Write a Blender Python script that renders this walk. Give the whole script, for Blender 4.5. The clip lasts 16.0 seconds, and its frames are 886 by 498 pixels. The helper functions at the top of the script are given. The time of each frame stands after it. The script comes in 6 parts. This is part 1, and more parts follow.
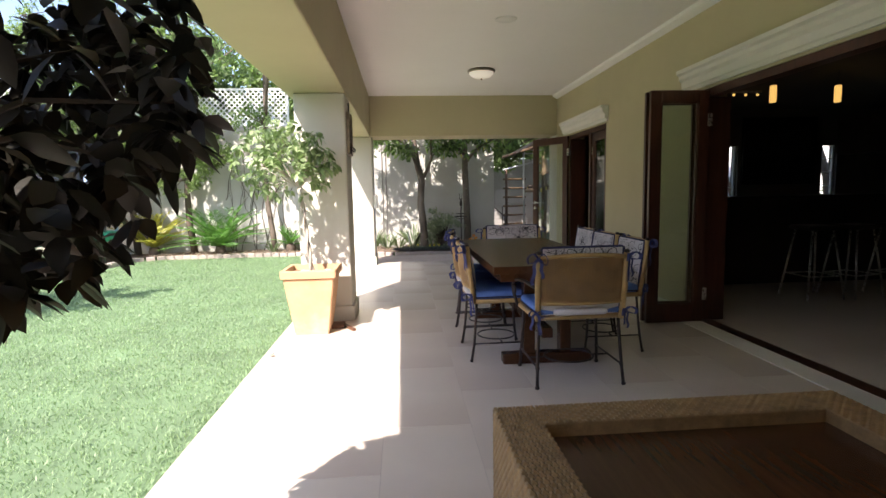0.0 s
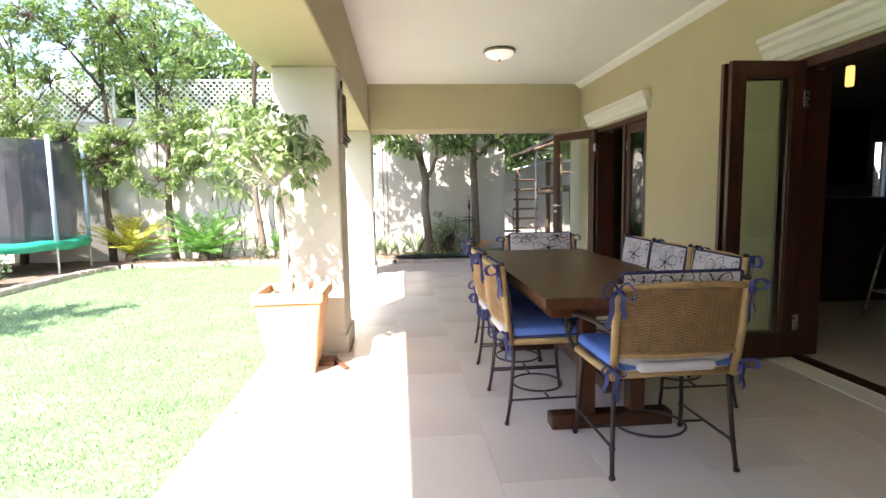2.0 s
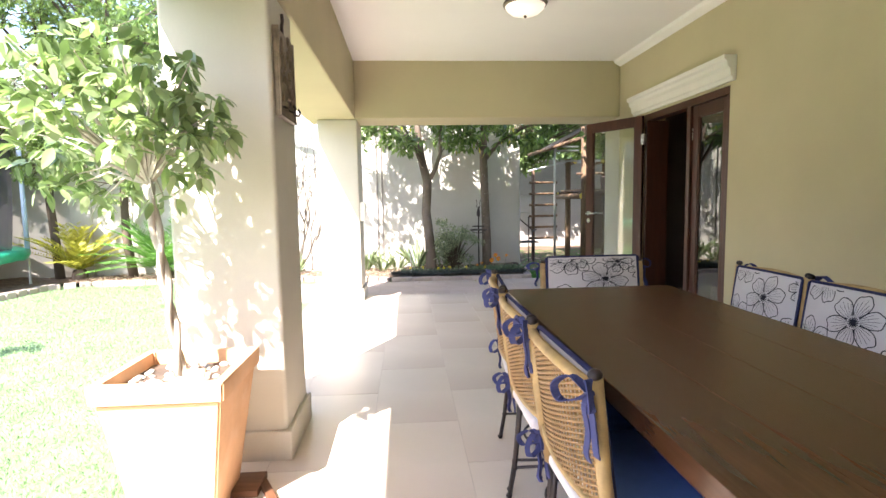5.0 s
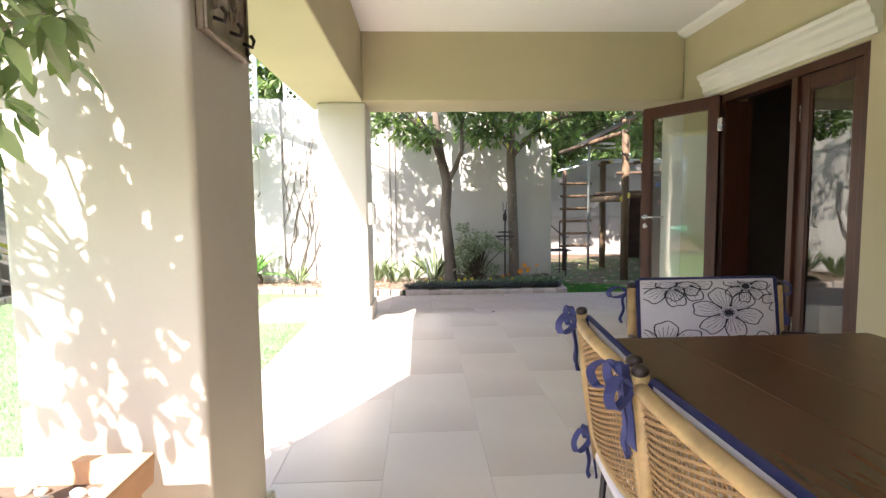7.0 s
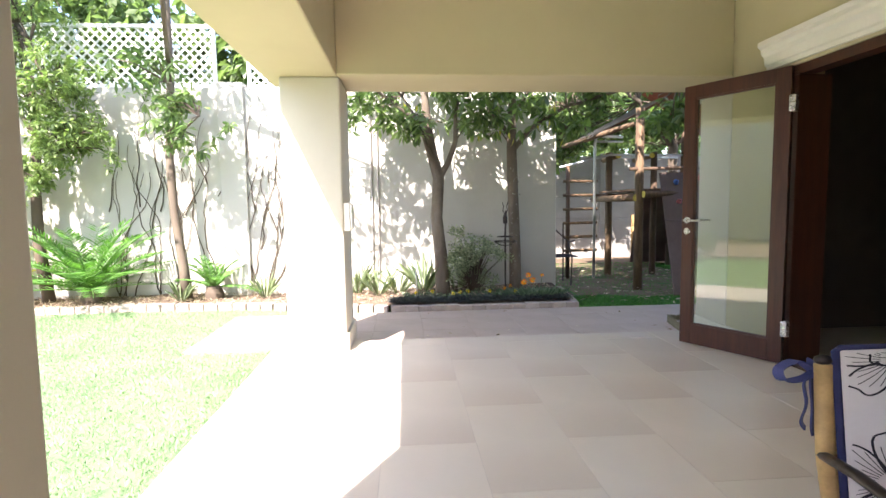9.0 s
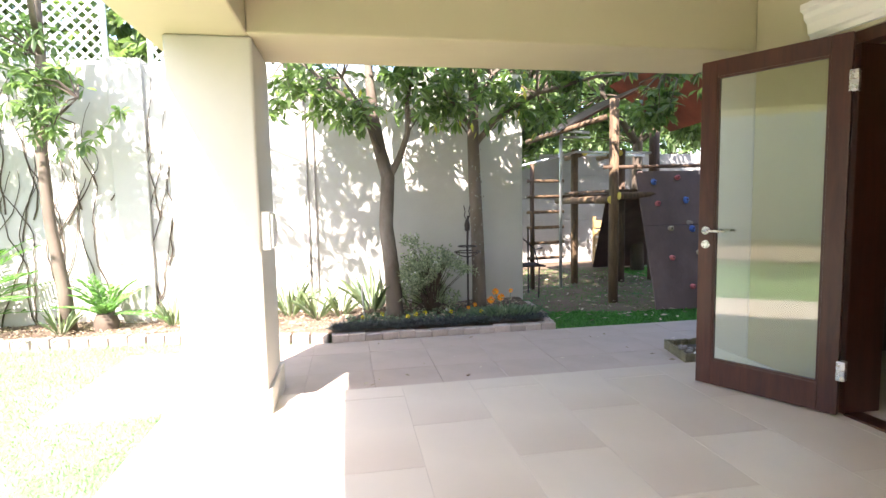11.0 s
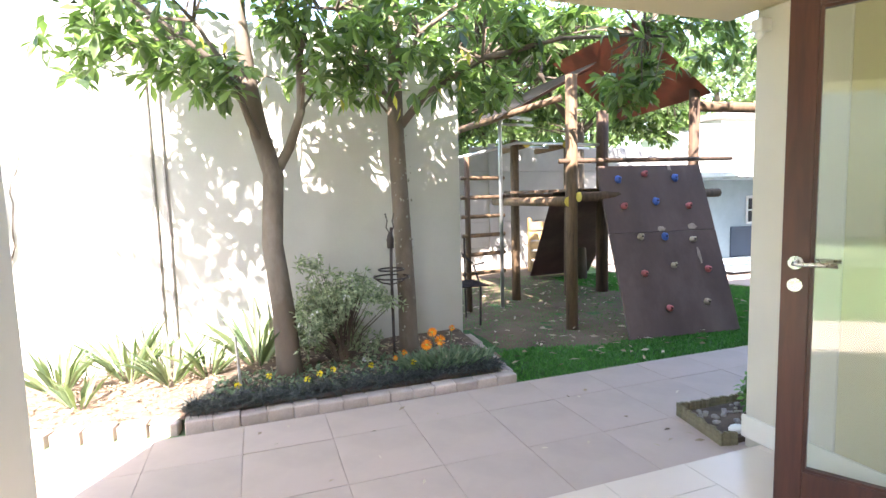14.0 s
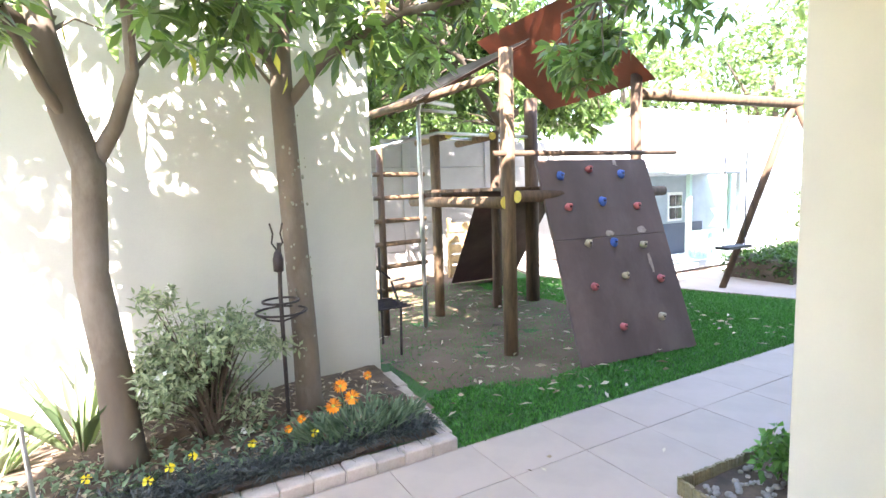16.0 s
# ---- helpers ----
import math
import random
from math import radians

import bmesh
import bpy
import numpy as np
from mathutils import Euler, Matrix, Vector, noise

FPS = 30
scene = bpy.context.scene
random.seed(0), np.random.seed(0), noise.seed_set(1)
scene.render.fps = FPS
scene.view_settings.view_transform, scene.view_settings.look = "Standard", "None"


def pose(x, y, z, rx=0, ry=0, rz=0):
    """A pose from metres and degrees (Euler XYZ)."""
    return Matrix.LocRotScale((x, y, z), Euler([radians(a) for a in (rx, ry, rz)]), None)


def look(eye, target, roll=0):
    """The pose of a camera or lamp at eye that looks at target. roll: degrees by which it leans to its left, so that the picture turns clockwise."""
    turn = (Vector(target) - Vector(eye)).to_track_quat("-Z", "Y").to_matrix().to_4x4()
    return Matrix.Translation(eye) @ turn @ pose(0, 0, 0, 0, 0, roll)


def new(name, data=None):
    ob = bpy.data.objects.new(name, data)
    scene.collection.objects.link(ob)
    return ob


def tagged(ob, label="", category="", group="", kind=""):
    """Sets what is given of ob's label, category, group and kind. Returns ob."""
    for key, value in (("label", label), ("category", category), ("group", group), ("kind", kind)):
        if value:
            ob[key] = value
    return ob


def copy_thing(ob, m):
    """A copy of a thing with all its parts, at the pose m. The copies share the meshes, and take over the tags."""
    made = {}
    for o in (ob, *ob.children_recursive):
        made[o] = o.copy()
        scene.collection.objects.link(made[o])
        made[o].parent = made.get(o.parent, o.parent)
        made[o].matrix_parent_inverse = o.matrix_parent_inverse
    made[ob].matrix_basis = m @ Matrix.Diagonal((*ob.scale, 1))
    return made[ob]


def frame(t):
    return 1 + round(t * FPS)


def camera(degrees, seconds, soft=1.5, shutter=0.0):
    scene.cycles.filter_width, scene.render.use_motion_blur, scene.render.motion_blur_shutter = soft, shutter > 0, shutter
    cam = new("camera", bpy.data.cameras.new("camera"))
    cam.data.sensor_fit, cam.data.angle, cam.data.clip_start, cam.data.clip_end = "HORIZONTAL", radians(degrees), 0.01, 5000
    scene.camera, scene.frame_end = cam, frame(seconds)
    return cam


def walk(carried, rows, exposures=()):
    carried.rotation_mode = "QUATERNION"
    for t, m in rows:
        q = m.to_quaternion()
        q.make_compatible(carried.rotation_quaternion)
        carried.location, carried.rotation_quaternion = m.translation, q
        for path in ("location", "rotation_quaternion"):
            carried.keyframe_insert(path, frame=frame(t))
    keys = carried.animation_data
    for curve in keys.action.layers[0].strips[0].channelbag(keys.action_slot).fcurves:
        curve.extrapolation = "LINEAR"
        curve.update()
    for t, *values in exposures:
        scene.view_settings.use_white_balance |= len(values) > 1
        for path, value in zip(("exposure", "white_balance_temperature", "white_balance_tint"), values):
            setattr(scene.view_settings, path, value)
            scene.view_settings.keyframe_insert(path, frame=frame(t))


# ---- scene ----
cam = camera(80.4, 16.0)
PATH = [
    (0, (0.288, -0.237, 1.224), (0.441, 1.746, 1.008), -1.1),
    (0.5, (0.29, 0.026, 1.218), (0.433, 2.009, 1.004), -1.1),
    (1, (0.268, 0.302, 1.213), (0.416, 2.285, 1.002), -1.0),
    (1.5, (0.256, 0.553, 1.208), (0.405, 2.536, 1.0), -1.0),
    (2, (0.24, 0.808, 1.207), (0.394, 2.791, 1.0), -1.0),
    (2.5, (0.255, 1.059, 1.224), (0.428, 3.041, 1.018), -0.9),
    (3, (0.305, 1.332, 1.238), (0.484, 3.313, 1.032), -1.0),
    (3.5, (0.342, 1.594, 1.231), (0.513, 3.576, 1.024), -1.0),
    (4, (0.366, 1.884, 1.243), (0.528, 3.867, 1.038), -1.0),
    (6.5, (0.364, 3.202, 1.138), (0.456, 5.194, 0.973), -0.8),
    (7, (0.343, 3.5, 1.149), (0.426, 5.492, 0.984), -0.7),
    (7.5, (0.327, 3.751, 1.153), (0.417, 5.742, 0.986), -0.5),
    (8, (0.315, 4.016, 1.156), (0.41, 6.007, 0.99), -0.6),
    (10.5, (0.276, 5.345, 1.194), (0.576, 7.315, 1.022), -1.0),
    (11, (0.31, 5.608, 1.217), (0.662, 7.569, 1.044), -1.1),
    (11.5, (0.339, 5.847, 1.241), (0.718, 7.803, 1.064), -1.1),
    (12, (0.378, 6.127, 1.264), (0.816, 8.07, 1.086), -1.3),
    (12.5, (0.436, 6.371, 1.275), (0.938, 8.298, 1.089), -1.4),
    (13, (0.499, 6.643, 1.288), (1.051, 8.556, 1.097), -1.5),
    (13.5, (0.542, 6.9, 1.296), (1.134, 8.8, 1.102), -1.5),
    (14, (0.595, 7.167, 1.304), (1.261, 9.042, 1.107), -1.6),
    (14.5, (0.671, 7.429, 1.32), (1.404, 9.279, 1.117), -1.6),
    (15, (0.739, 7.707, 1.32), (1.547, 9.524, 1.113), -1.6),
    (15.5, (0.827, 7.92, 1.327), (1.727, 9.694, 1.117), -1.8),
    (16, (0.948, 8.152, 1.339), (1.924, 9.883, 1.118), -1.9),
]
EXPOSURE = [(t, e, 6650, 19) for t, e in ((0, 1.4), (0.5, 1.7), (1.5, 2.18), (3.5, 2.72), (6.5, 2.34), (8, 2.34), (10.5, 2.64), (13, 2.92), (14.5, 3.3), (16, 3.72))]
walk(cam, [(t, look(eye, target, roll)) for t, eye, target, roll in PATH], EXPOSURE)

# world and sun
SUN_WAY = Vector((0.474, 0.866, -1.02)).normalized()
world = bpy.data.worlds.new("world")
scene.world = world
world.use_nodes = True
wn = world.node_tree
sky = wn.nodes.new("ShaderNodeTexSky")
sky.sky_type, sky.sun_disc = "NISHITA", False
sky.sun_elevation, sky.sun_rotation = radians(45.6), radians(210)
wn.nodes["Background"].inputs[1].default_value = 0.15
wn.links.new(sky.outputs[0], wn.nodes["Background"].inputs[0])
sun = new("sun", bpy.data.lights.new("sun", "SUN"))
sun.data.energy, sun.data.angle, sun.data.color = 4.5, radians(0.53), (1.0, 0.95, 0.87)
sun.matrix_world = look(-SUN_WAY * 30, (0, 0, 0))


# ---- materials ----
def nodes_of(name):
    m = bpy.data.materials.new(name)
    m.use_nodes = True
    nt = m.node_tree
    return m, nt, nt.nodes["Principled BSDF"]


def node(nt, kind, links=()):
    n = nt.nodes.new(kind)
    for i, v in links:
        if isinstance(v, bpy.types.NodeSocket):
            nt.links.new(v, n.inputs[i])
        else:
            n.inputs[i].default_value = v
    return n


def ramp(nt, fac, stops):
    r = nt.nodes.new("ShaderNodeValToRGB")
    e = r.color_ramp.elements
    while len(e) < len(stops):
        e.new(0.5)
    for k, (p, c) in zip(e, stops):
        k.position, k.color = p, (*c, 1) if len(c) == 3 else c
    nt.links.new(fac, r.inputs[0])
    return r.outputs[0]


def mixc(nt, fac, a, b, blend="MIX"):
    n = nt.nodes.new("ShaderNodeMix")
    n.data_type, n.blend_type = "RGBA", blend
    for i, v in ((0, fac), (6, a), (7, b)):
        if isinstance(v, bpy.types.NodeSocket):
            nt.links.new(v, n.inputs[i])
        else:
            n.inputs[i].default_value = v if i == 0 else (*v, 1)
    return n.outputs[2]


def tone(c, f):
    return tuple(min(1.0, v * f) for v in c)


def surface(name, col, rough=0.6, metal=0.0, var=0.15, scale=3.0, fine=60.0, bump=0.15, stain=None, stretch=(1, 1, 1), pieces=0.0, spec=0.5, dist=0.004, stain_detail=8.0, gloss_var=0.15):
    """A worn solid surface: broad blotches, fine grain, relief and, if asked, stains; pieces varies it from piece to piece."""
    m, nt, b = nodes_of(name)
    co = node(nt, "ShaderNodeTexCoord").outputs["Object"]
    co = node(nt, "ShaderNodeMapping", ((0, co), (3, stretch))).outputs[0]
    big = node(nt, "ShaderNodeTexNoise", ((0, co), (2, scale), (3, 5.0), (4, 0.6))).outputs[0]
    small = node(nt, "ShaderNodeTexNoise", ((0, co), (2, fine), (3, 4.0), (4, 0.65))).outputs[0]
    c = ramp(nt, big, [(0.3, tone(col, 1 - var)), (0.7, tone(col, 1 + var))])
    g = ramp(nt, small, [(0.3, (1 - var * 0.6,) * 3), (0.7, (1, 1, 1))])
    c = mixc(nt, 1.0, c, g, "MULTIPLY")
    if stain:
        sn = node(nt, "ShaderNodeTexNoise", ((0, co), (2, scale * 0.45), (3, stain_detail), (4, 0.7))).outputs[0]
        f = ramp(nt, sn, [(0.5, (0, 0, 0)), (0.72, (0.6, 0.6, 0.6))])
        c = mixc(nt, f, c, stain)
    if pieces:
        r = node(nt, "ShaderNodeObjectInfo").outputs["Random"]
        c = mixc(nt, 1.0, c, ramp(nt, r, [(0, (1 - pieces,) * 3), (1, (1, 1, 1))]), "MULTIPLY")
    nt.links.new(c, b.inputs["Base Color"])
    rr = node(nt, "ShaderNodeMapRange", ((0, small), (1, 0.3), (2, 0.7), (3, rough * (1 - gloss_var)), (4, min(1, rough * (1 + gloss_var))))).outputs[0]
    nt.links.new(rr, b.inputs["Roughness"])
    b.inputs["Metallic"].default_value = metal
    b.inputs["Specular IOR Level"].default_value = spec
    if bump:
        bp = node(nt, "ShaderNodeBump", ((0, bump), (1, dist), (2, small)))
        nt.links.new(bp.outputs[0], b.inputs["Normal"])
    return m


def wood(name, dark, light, rough=0.45, stretch=(14, 14, 1.2), bump=0.1, scale=2.5):
    m, nt, b = nodes_of(name)
    co = node(nt, "ShaderNodeTexCoord").outputs["Object"]
    co = node(nt, "ShaderNodeMapping", ((0, co), (3, stretch))).outputs[0]
    grain = node(nt, "ShaderNodeTexNoise", ((0, co), (2, scale), (3, 8.0), (4, 0.65), (8, 0.6))).outputs[0]
    c = ramp(nt, grain, [(0.3, dark), (0.7, light)])
    r = node(nt, "ShaderNodeObjectInfo").outputs["Random"]
    c = mixc(nt, 1.0, c, ramp(nt, r, [(0, (0.82, 0.82, 0.82)), (1, (1, 1, 1))]), "MULTIPLY")
    nt.links.new(c, b.inputs["Base Color"])
    b.inputs["Roughness"].default_value = rough
    bp = node(nt, "ShaderNodeBump", ((0, bump), (1, 0.003), (2, grain)))
    nt.links.new(bp.outputs[0], b.inputs["Normal"])
    return m


def foliage(name, dark, light, glow, through_share=0.35, rough=0.45):
    """Leaves, told apart one by one, that let part of the light through."""
    m, nt, b = nodes_of(name)
    r = node(nt, "ShaderNodeNewGeometry").outputs["Random Per Island"]
    c = ramp(nt, r, [(0.0, dark), (0.75, light), (1.0, tone(light, 1.35))])
    nt.links.new(c, b.inputs["Base Color"])
    b.inputs["Roughness"].default_value = rough
    tl = node(nt, "ShaderNodeBsdfTranslucent")
    nt.links.new(mixc(nt, 1.0, c, glow, "MULTIPLY"), tl.inputs[0])
    mx = node(nt, "ShaderNodeMixShader", ((0, through_share), (1, b.outputs[0]), (2, tl.outputs[0])))
    nt.links.new(mx.outputs[0], nt.nodes["Material Output"].inputs[0])
    return m


def glazing(name, tint=(0.9, 0.94, 0.9), gloss=1.0, haze=0.0):
    m, nt, b = nodes_of(name)
    nt.nodes.remove(b)
    lw = node(nt, "ShaderNodeLayerWeight", ((0, 0.5),))
    pw = node(nt, "ShaderNodeMath", ((0, lw.outputs["Facing"]), (1, 4.0)))
    pw.operation = "POWER"
    f = node(nt, "ShaderNodeMath", ((0, pw.outputs[0]), (1, 0.9), (2, 0.035 * gloss)))
    f.operation, f.use_clamp = "MULTIPLY_ADD", True
    tr = node(nt, "ShaderNodeBsdfTransparent", ((0, (*tint, 1)),))
    gl = node(nt, "ShaderNodeBsdfGlossy", ((1, haze),))
    mx = node(nt, "ShaderNodeMixShader", ((0, f.outputs[0]), (1, tr.outputs[0]), (2, gl.outputs[0])))
    nt.links.new(mx.outputs[0], nt.nodes["Material Output"].inputs[0])
    return m


def glowing(name, col, strength):
    m, nt, b = nodes_of(name)
    b.inputs["Base Color"].default_value = (*col, 1)
    b.inputs["Emission Color"].default_value = (*col, 1)
    b.inputs["Emission Strength"].default_value = strength
    return m


def netting(name, col, open_share, cell):
    """A fine woven mesh with real holes."""
    m, nt, b = nodes_of(name)
    b.inputs["Base Color"].default_value = (*col, 1)
    b.inputs["Roughness"].default_value = 0.8
    tr = node(nt, "ShaderNodeBsdfTransparent")
    mx = node(nt, "ShaderNodeMixShader", ((0, open_share), (1, b.outputs[0]), (2, tr.outputs[0])))
    nt.links.new(mx.outputs[0], nt.nodes["Material Output"].inputs[0])
    return m


PAINT = surface("khaki_plaster", (0.55, 0.485, 0.315), 0.75, var=0.05, scale=1.2, fine=140, bump=0.12, spec=0.25)
COLUMN = surface("cream_plaster", (0.62, 0.585, 0.505), 0.75, var=0.05, scale=1.5, fine=140, bump=0.12, spec=0.25)
GARDENWALL = surface("garden_wall_plaster", (0.50, 0.485, 0.445), 0.85, var=0.08, scale=0.9, fine=90, bump=0.2, stain=(0.42, 0.40, 0.36), spec=0.2)
PRECAST = surface("precast_concrete", (0.33, 0.315, 0.295), 0.9, var=0.12, scale=1.2, fine=60, bump=0.3, stain=(0.24, 0.22, 0.20), spec=0.2)
CEILING = surface("ceiling_white", (0.90, 0.87, 0.85), 0.85, var=0.02, scale=1, fine=120, bump=0.04, spec=0.2)
TRIM = surface("white_trim", (0.80, 0.77, 0.70), 0.6, var=0.04, scale=3, fine=90, bump=0.06)
TILE = surface("beige_floor_tile", (0.70, 0.615, 0.53), 0.26, var=0.03, scale=1.1, fine=6, bump=0.0, stain=(0.53, 0.43, 0.36), pieces=0.035, stain_detail=1.5, gloss_var=0.02)
PATHGROUT = surface("path_joints", (0.36, 0.29, 0.25), 0.95, var=0.15, scale=8)
GROUT = surface("grout", (0.545, 0.475, 0.41), 0.9, var=0.1, scale=8)
SLAB = surface("paving_slab", (0.455, 0.365, 0.31), 0.65, var=0.10, scale=2.0, fine=24, bump=0.06, stain=(0.42, 0.33, 0.29), pieces=0.06, stain_detail=3.0)
BRICK = surface("edging_brick", (0.48, 0.405, 0.36), 0.85, var=0.2, scale=9, fine=80, bump=0.35, pieces=0.22)
MAHOGANY = wood("dark_mahogany", (0.044, 0.013, 0.008), (0.088, 0.028, 0.015), 0.36, scale=1.8)
TABLEWOOD = wood("table_wood", (0.060, 0.023, 0.011), (0.098, 0.040, 0.019), 0.27, stretch=(14, 1.2, 14), bump=0.04)
TABLEWOOD.node_tree.nodes["Principled BSDF"].inputs["Specular IOR Level"].default_value = 0.32
LOG = wood("treated_log", (0.065, 0.040, 0.024), (0.20, 0.125, 0.068), 0.8, stretch=(9, 9, 1.5), bump=0.5)
LOGDARK = wood("dark_log", (0.05, 0.028, 0.018), (0.14, 0.085, 0.05), 0.8, stretch=(9, 9, 1.5), bump=0.5)
LOGEND = surface("yellow_log_end", (0.62, 0.50, 0.10), 0.7, var=0.2, scale=20)
BOARD = surface("weathered_brown_board", (0.115, 0.075, 0.066), 0.7, var=0.25, scale=2.5, fine=50, bump=0.25, stain=(0.19, 0.14, 0.125), stretch=(1, 1, 0.5))
ROOFBROWN = surface("red_brown_roof", (0.20, 0.074, 0.043), 0.7, var=0.2, scale=3)
IRON = surface("dark_bronze_iron", (0.055, 0.043, 0.042), 0.45, metal=0.7, var=0.25, scale=20, bump=0.2)
STEEL = surface("brushed_steel", (0.66, 0.65, 0.63), 0.28, metal=1.0, var=0.04, scale=20, bump=0.02)
GALV = surface("galvanised_pipe", (0.50, 0.52, 0.53), 0.4, metal=0.8, var=0.1, scale=12)
RATTAN = surface("rattan_cane", (0.46, 0.30, 0.13), 0.5, var=0.25, scale=14, fine=120, bump=0.3)
WICKER = surface("woven_rattan", (0.30, 0.18, 0.08), 0.5, var=0.3, scale=18, fine=150, bump=0.3)
WEAVE = surface("honey_wicker", (0.34, 0.20, 0.085), 0.5, var=0.3, scale=12, fine=150, bump=0.3)
BLUE = surface("blue_seat_cloth", (0.12, 0.22, 0.56), 0.9, var=0.12, scale=8, fine=300, bump=0.2, spec=0.1)
RIBBON = surface("navy_ribbon", (0.065, 0.072, 0.19), 0.8, var=0.2, scale=15, fine=300, bump=0.15, spec=0.2)
NAVY = surface("dark_navy_piping", (0.035, 0.037, 0.10), 0.85, var=0.2, scale=15, fine=300, bump=0.15, spec=0.2)
COTTON = surface("white_cotton", (0.68, 0.64, 0.66), 0.95, var=0.05, scale=6, fine=400, bump=0.15, spec=0.1)
INK = surface("black_print", (0.02, 0.018, 0.03), 0.9, var=0.1)
TERRACOTTA = surface("terracotta", (0.64, 0.385, 0.22), 0.75, var=0.12, scale=5, fine=90, bump=0.15, stain=(0.70, 0.52, 0.37), spec=0.25)
SOIL = surface("soil", (0.12, 0.085, 0.062), 0.95, var=0.45, scale=9, fine=60, bump=0.9, dist=0.02)
MULCH = surface("leaf_mulch", (0.20, 0.14, 0.10), 0.95, var=0.5, scale=14, fine=70, bump=1.0, dist=0.02)
DIRT = surface("bare_earth", (0.135, 0.092, 0.058), 0.95, var=0.25, scale=2.2, fine=50, bump=0.6, dist=0.015)
# One grass ground in two tones: pale for sun, TURF deep for shade.
GROUND = surface("grass_ground", (0.15, 0.24, 0.122), 0.95, var=0.25, scale=2.0, fine=80, bump=0.8, dist=0.02)
TURF = surface("turf_shade_tone", (0.035, 0.10, 0.025), 0.95, var=0.3, scale=4, fine=80, bump=0.8, dist=0.02)
BARKPALE = surface("pale_bark", (0.50, 0.45, 0.38), 0.85, var=0.25, scale=8, fine=50, bump=0.5, stretch=(1, 1, 0.4), dist=0.006)
BARK = surface("smooth_bark", (0.135, 0.105, 0.08), 0.85, var=0.25, scale=5, fine=45, bump=0.6, stain=(0.28, 0.25, 0.22), stretch=(1, 1, 0.4), dist=0.006)
BARKDARK = surface("dark_bark", (0.10, 0.075, 0.055), 0.9, var=0.3, scale=6, fine=40, bump=0.8, stretch=(1, 1, 0.4), dist=0.008)
PLASTIC = surface("white_plastic", (0.78, 0.77, 0.74), 0.4, var=0.03)
GREENPAD = surface("green_vinyl", (0.01, 0.30, 0.19), 0.4, var=0.15, scale=5, bump=0.2)
BLUEFOAM = surface("pale_blue_foam", (0.35, 0.47, 0.68), 0.6, var=0.1)
BLACK = surface("black_rubber", (0.015, 0.015, 0.017), 0.6, var=0.2)
NET = netting("safety_net", (0.055, 0.055, 0.07), 0.18, 0.01)
# the dimness of the living room is put into this wall colour
WALLIN = surface("room_paint_for_shade", (0.10, 0.085, 0.072), 0.8, var=0.05, scale=1)
# dark wood, deepened almost to black so the furniture stays in shade
DARKWOOD = wood("kitchen_wood_dark_for_shade", (0.012, 0.008, 0.006), (0.035, 0.022, 0.016), 0.4)
SCREEN = surface("black_screen", (0.006, 0.006, 0.007), 0.12, var=0.1)
GLASS = glazing("door_glass", gloss=3.2, haze=0.045)
GLASSDARK = glazing("tinted_glass", (0.55, 0.6, 0.56), 3.6)
FROST = glowing("frosted_shade", (1.0, 0.93, 0.80), 0.12)
AMBER = glowing("amber_shade", (1.0, 0.62, 0.16), 0.35)
WHITEPAINT = surface("white_boards", (0.78, 0.79, 0.77), 0.6, var=0.05, scale=3)
# pale porch boards, darkened to grey-blue to stand for the porch shade
PORCH = surface("porch_boards_shade_tone", (0.35, 0.41, 0.45), 0.6, var=0.1, scale=3)
MINT = surface("mint_paint", (0.36, 0.54, 0.49), 0.55, var=0.05, scale=4)
NAVYDOOR = surface("dark_blue_door", (0.05, 0.07, 0.11), 0.5, var=0.1)
SHEETING = surface("corrugated_sheet", (0.35, 0.31, 0.29), 0.5, metal=0.4, var=0.2, scale=4, bump=0.2)
BRONZE = surface("bronze_plaque", (0.25, 0.20, 0.15), 0.42, metal=0.6, var=0.35, scale=14, fine=60, bump=0.6, dist=0.01)
REED = surface("split_poles", (0.24, 0.21, 0.13), 0.85, var=0.35, scale=16, bump=0.4)
PALEPEBBLE = surface("pale_pebbles", (0.55, 0.50, 0.44), 0.8, var=0.25, scale=12)
PEBBLE = surface("grey_pebbles", (0.33, 0.30, 0.28), 0.8, var=0.3, scale=12)
HOLDRED = surface("red_hold", (0.50, 0.13, 0.13), 0.55, var=0.2, scale=25, bump=0.3)
HOLDBLUE = surface("blue_hold", (0.06, 0.14, 0.46), 0.5, var=0.2, scale=25, bump=0.3)
HOLDSAND = surface("sand_hold", (0.46, 0.38, 0.27), 0.6, var=0.2, scale=25, bump=0.3)
OFFCUT = wood("brown_offcut", (0.07, 0.03, 0.016), (0.20, 0.09, 0.045), 0.6, stretch=(1.5, 14, 14))
LICHEN = surface("pale_lichen", (0.28, 0.27, 0.22), 0.95, var=0.25, scale=30)
SCUFF = surface("bare_ply", (0.38, 0.30, 0.25), 0.8, var=0.25, scale=20)

LEAF_TREE = foliage("broad_leaves", (0.055, 0.09, 0.038), (0.155, 0.215, 0.09), (1.6, 1.95, 0.9), 0.45, 0.32)
LEAF_WALL = foliage("pale_broad_leaves", (0.085, 0.135, 0.06), (0.20, 0.27, 0.13), (1.5, 1.8, 0.9), 0.45, 0.35)
LEAF_FEATHER = foliage("fine_leaves", (0.10, 0.148, 0.066), (0.25, 0.32, 0.145), (1.4, 1.7, 0.8), 0.42)
LEAF_FICUS = foliage("ficus_leaves", (0.13, 0.185, 0.085), (0.31, 0.38, 0.21), (1.2, 1.5, 0.8), 0.3, 0.3)
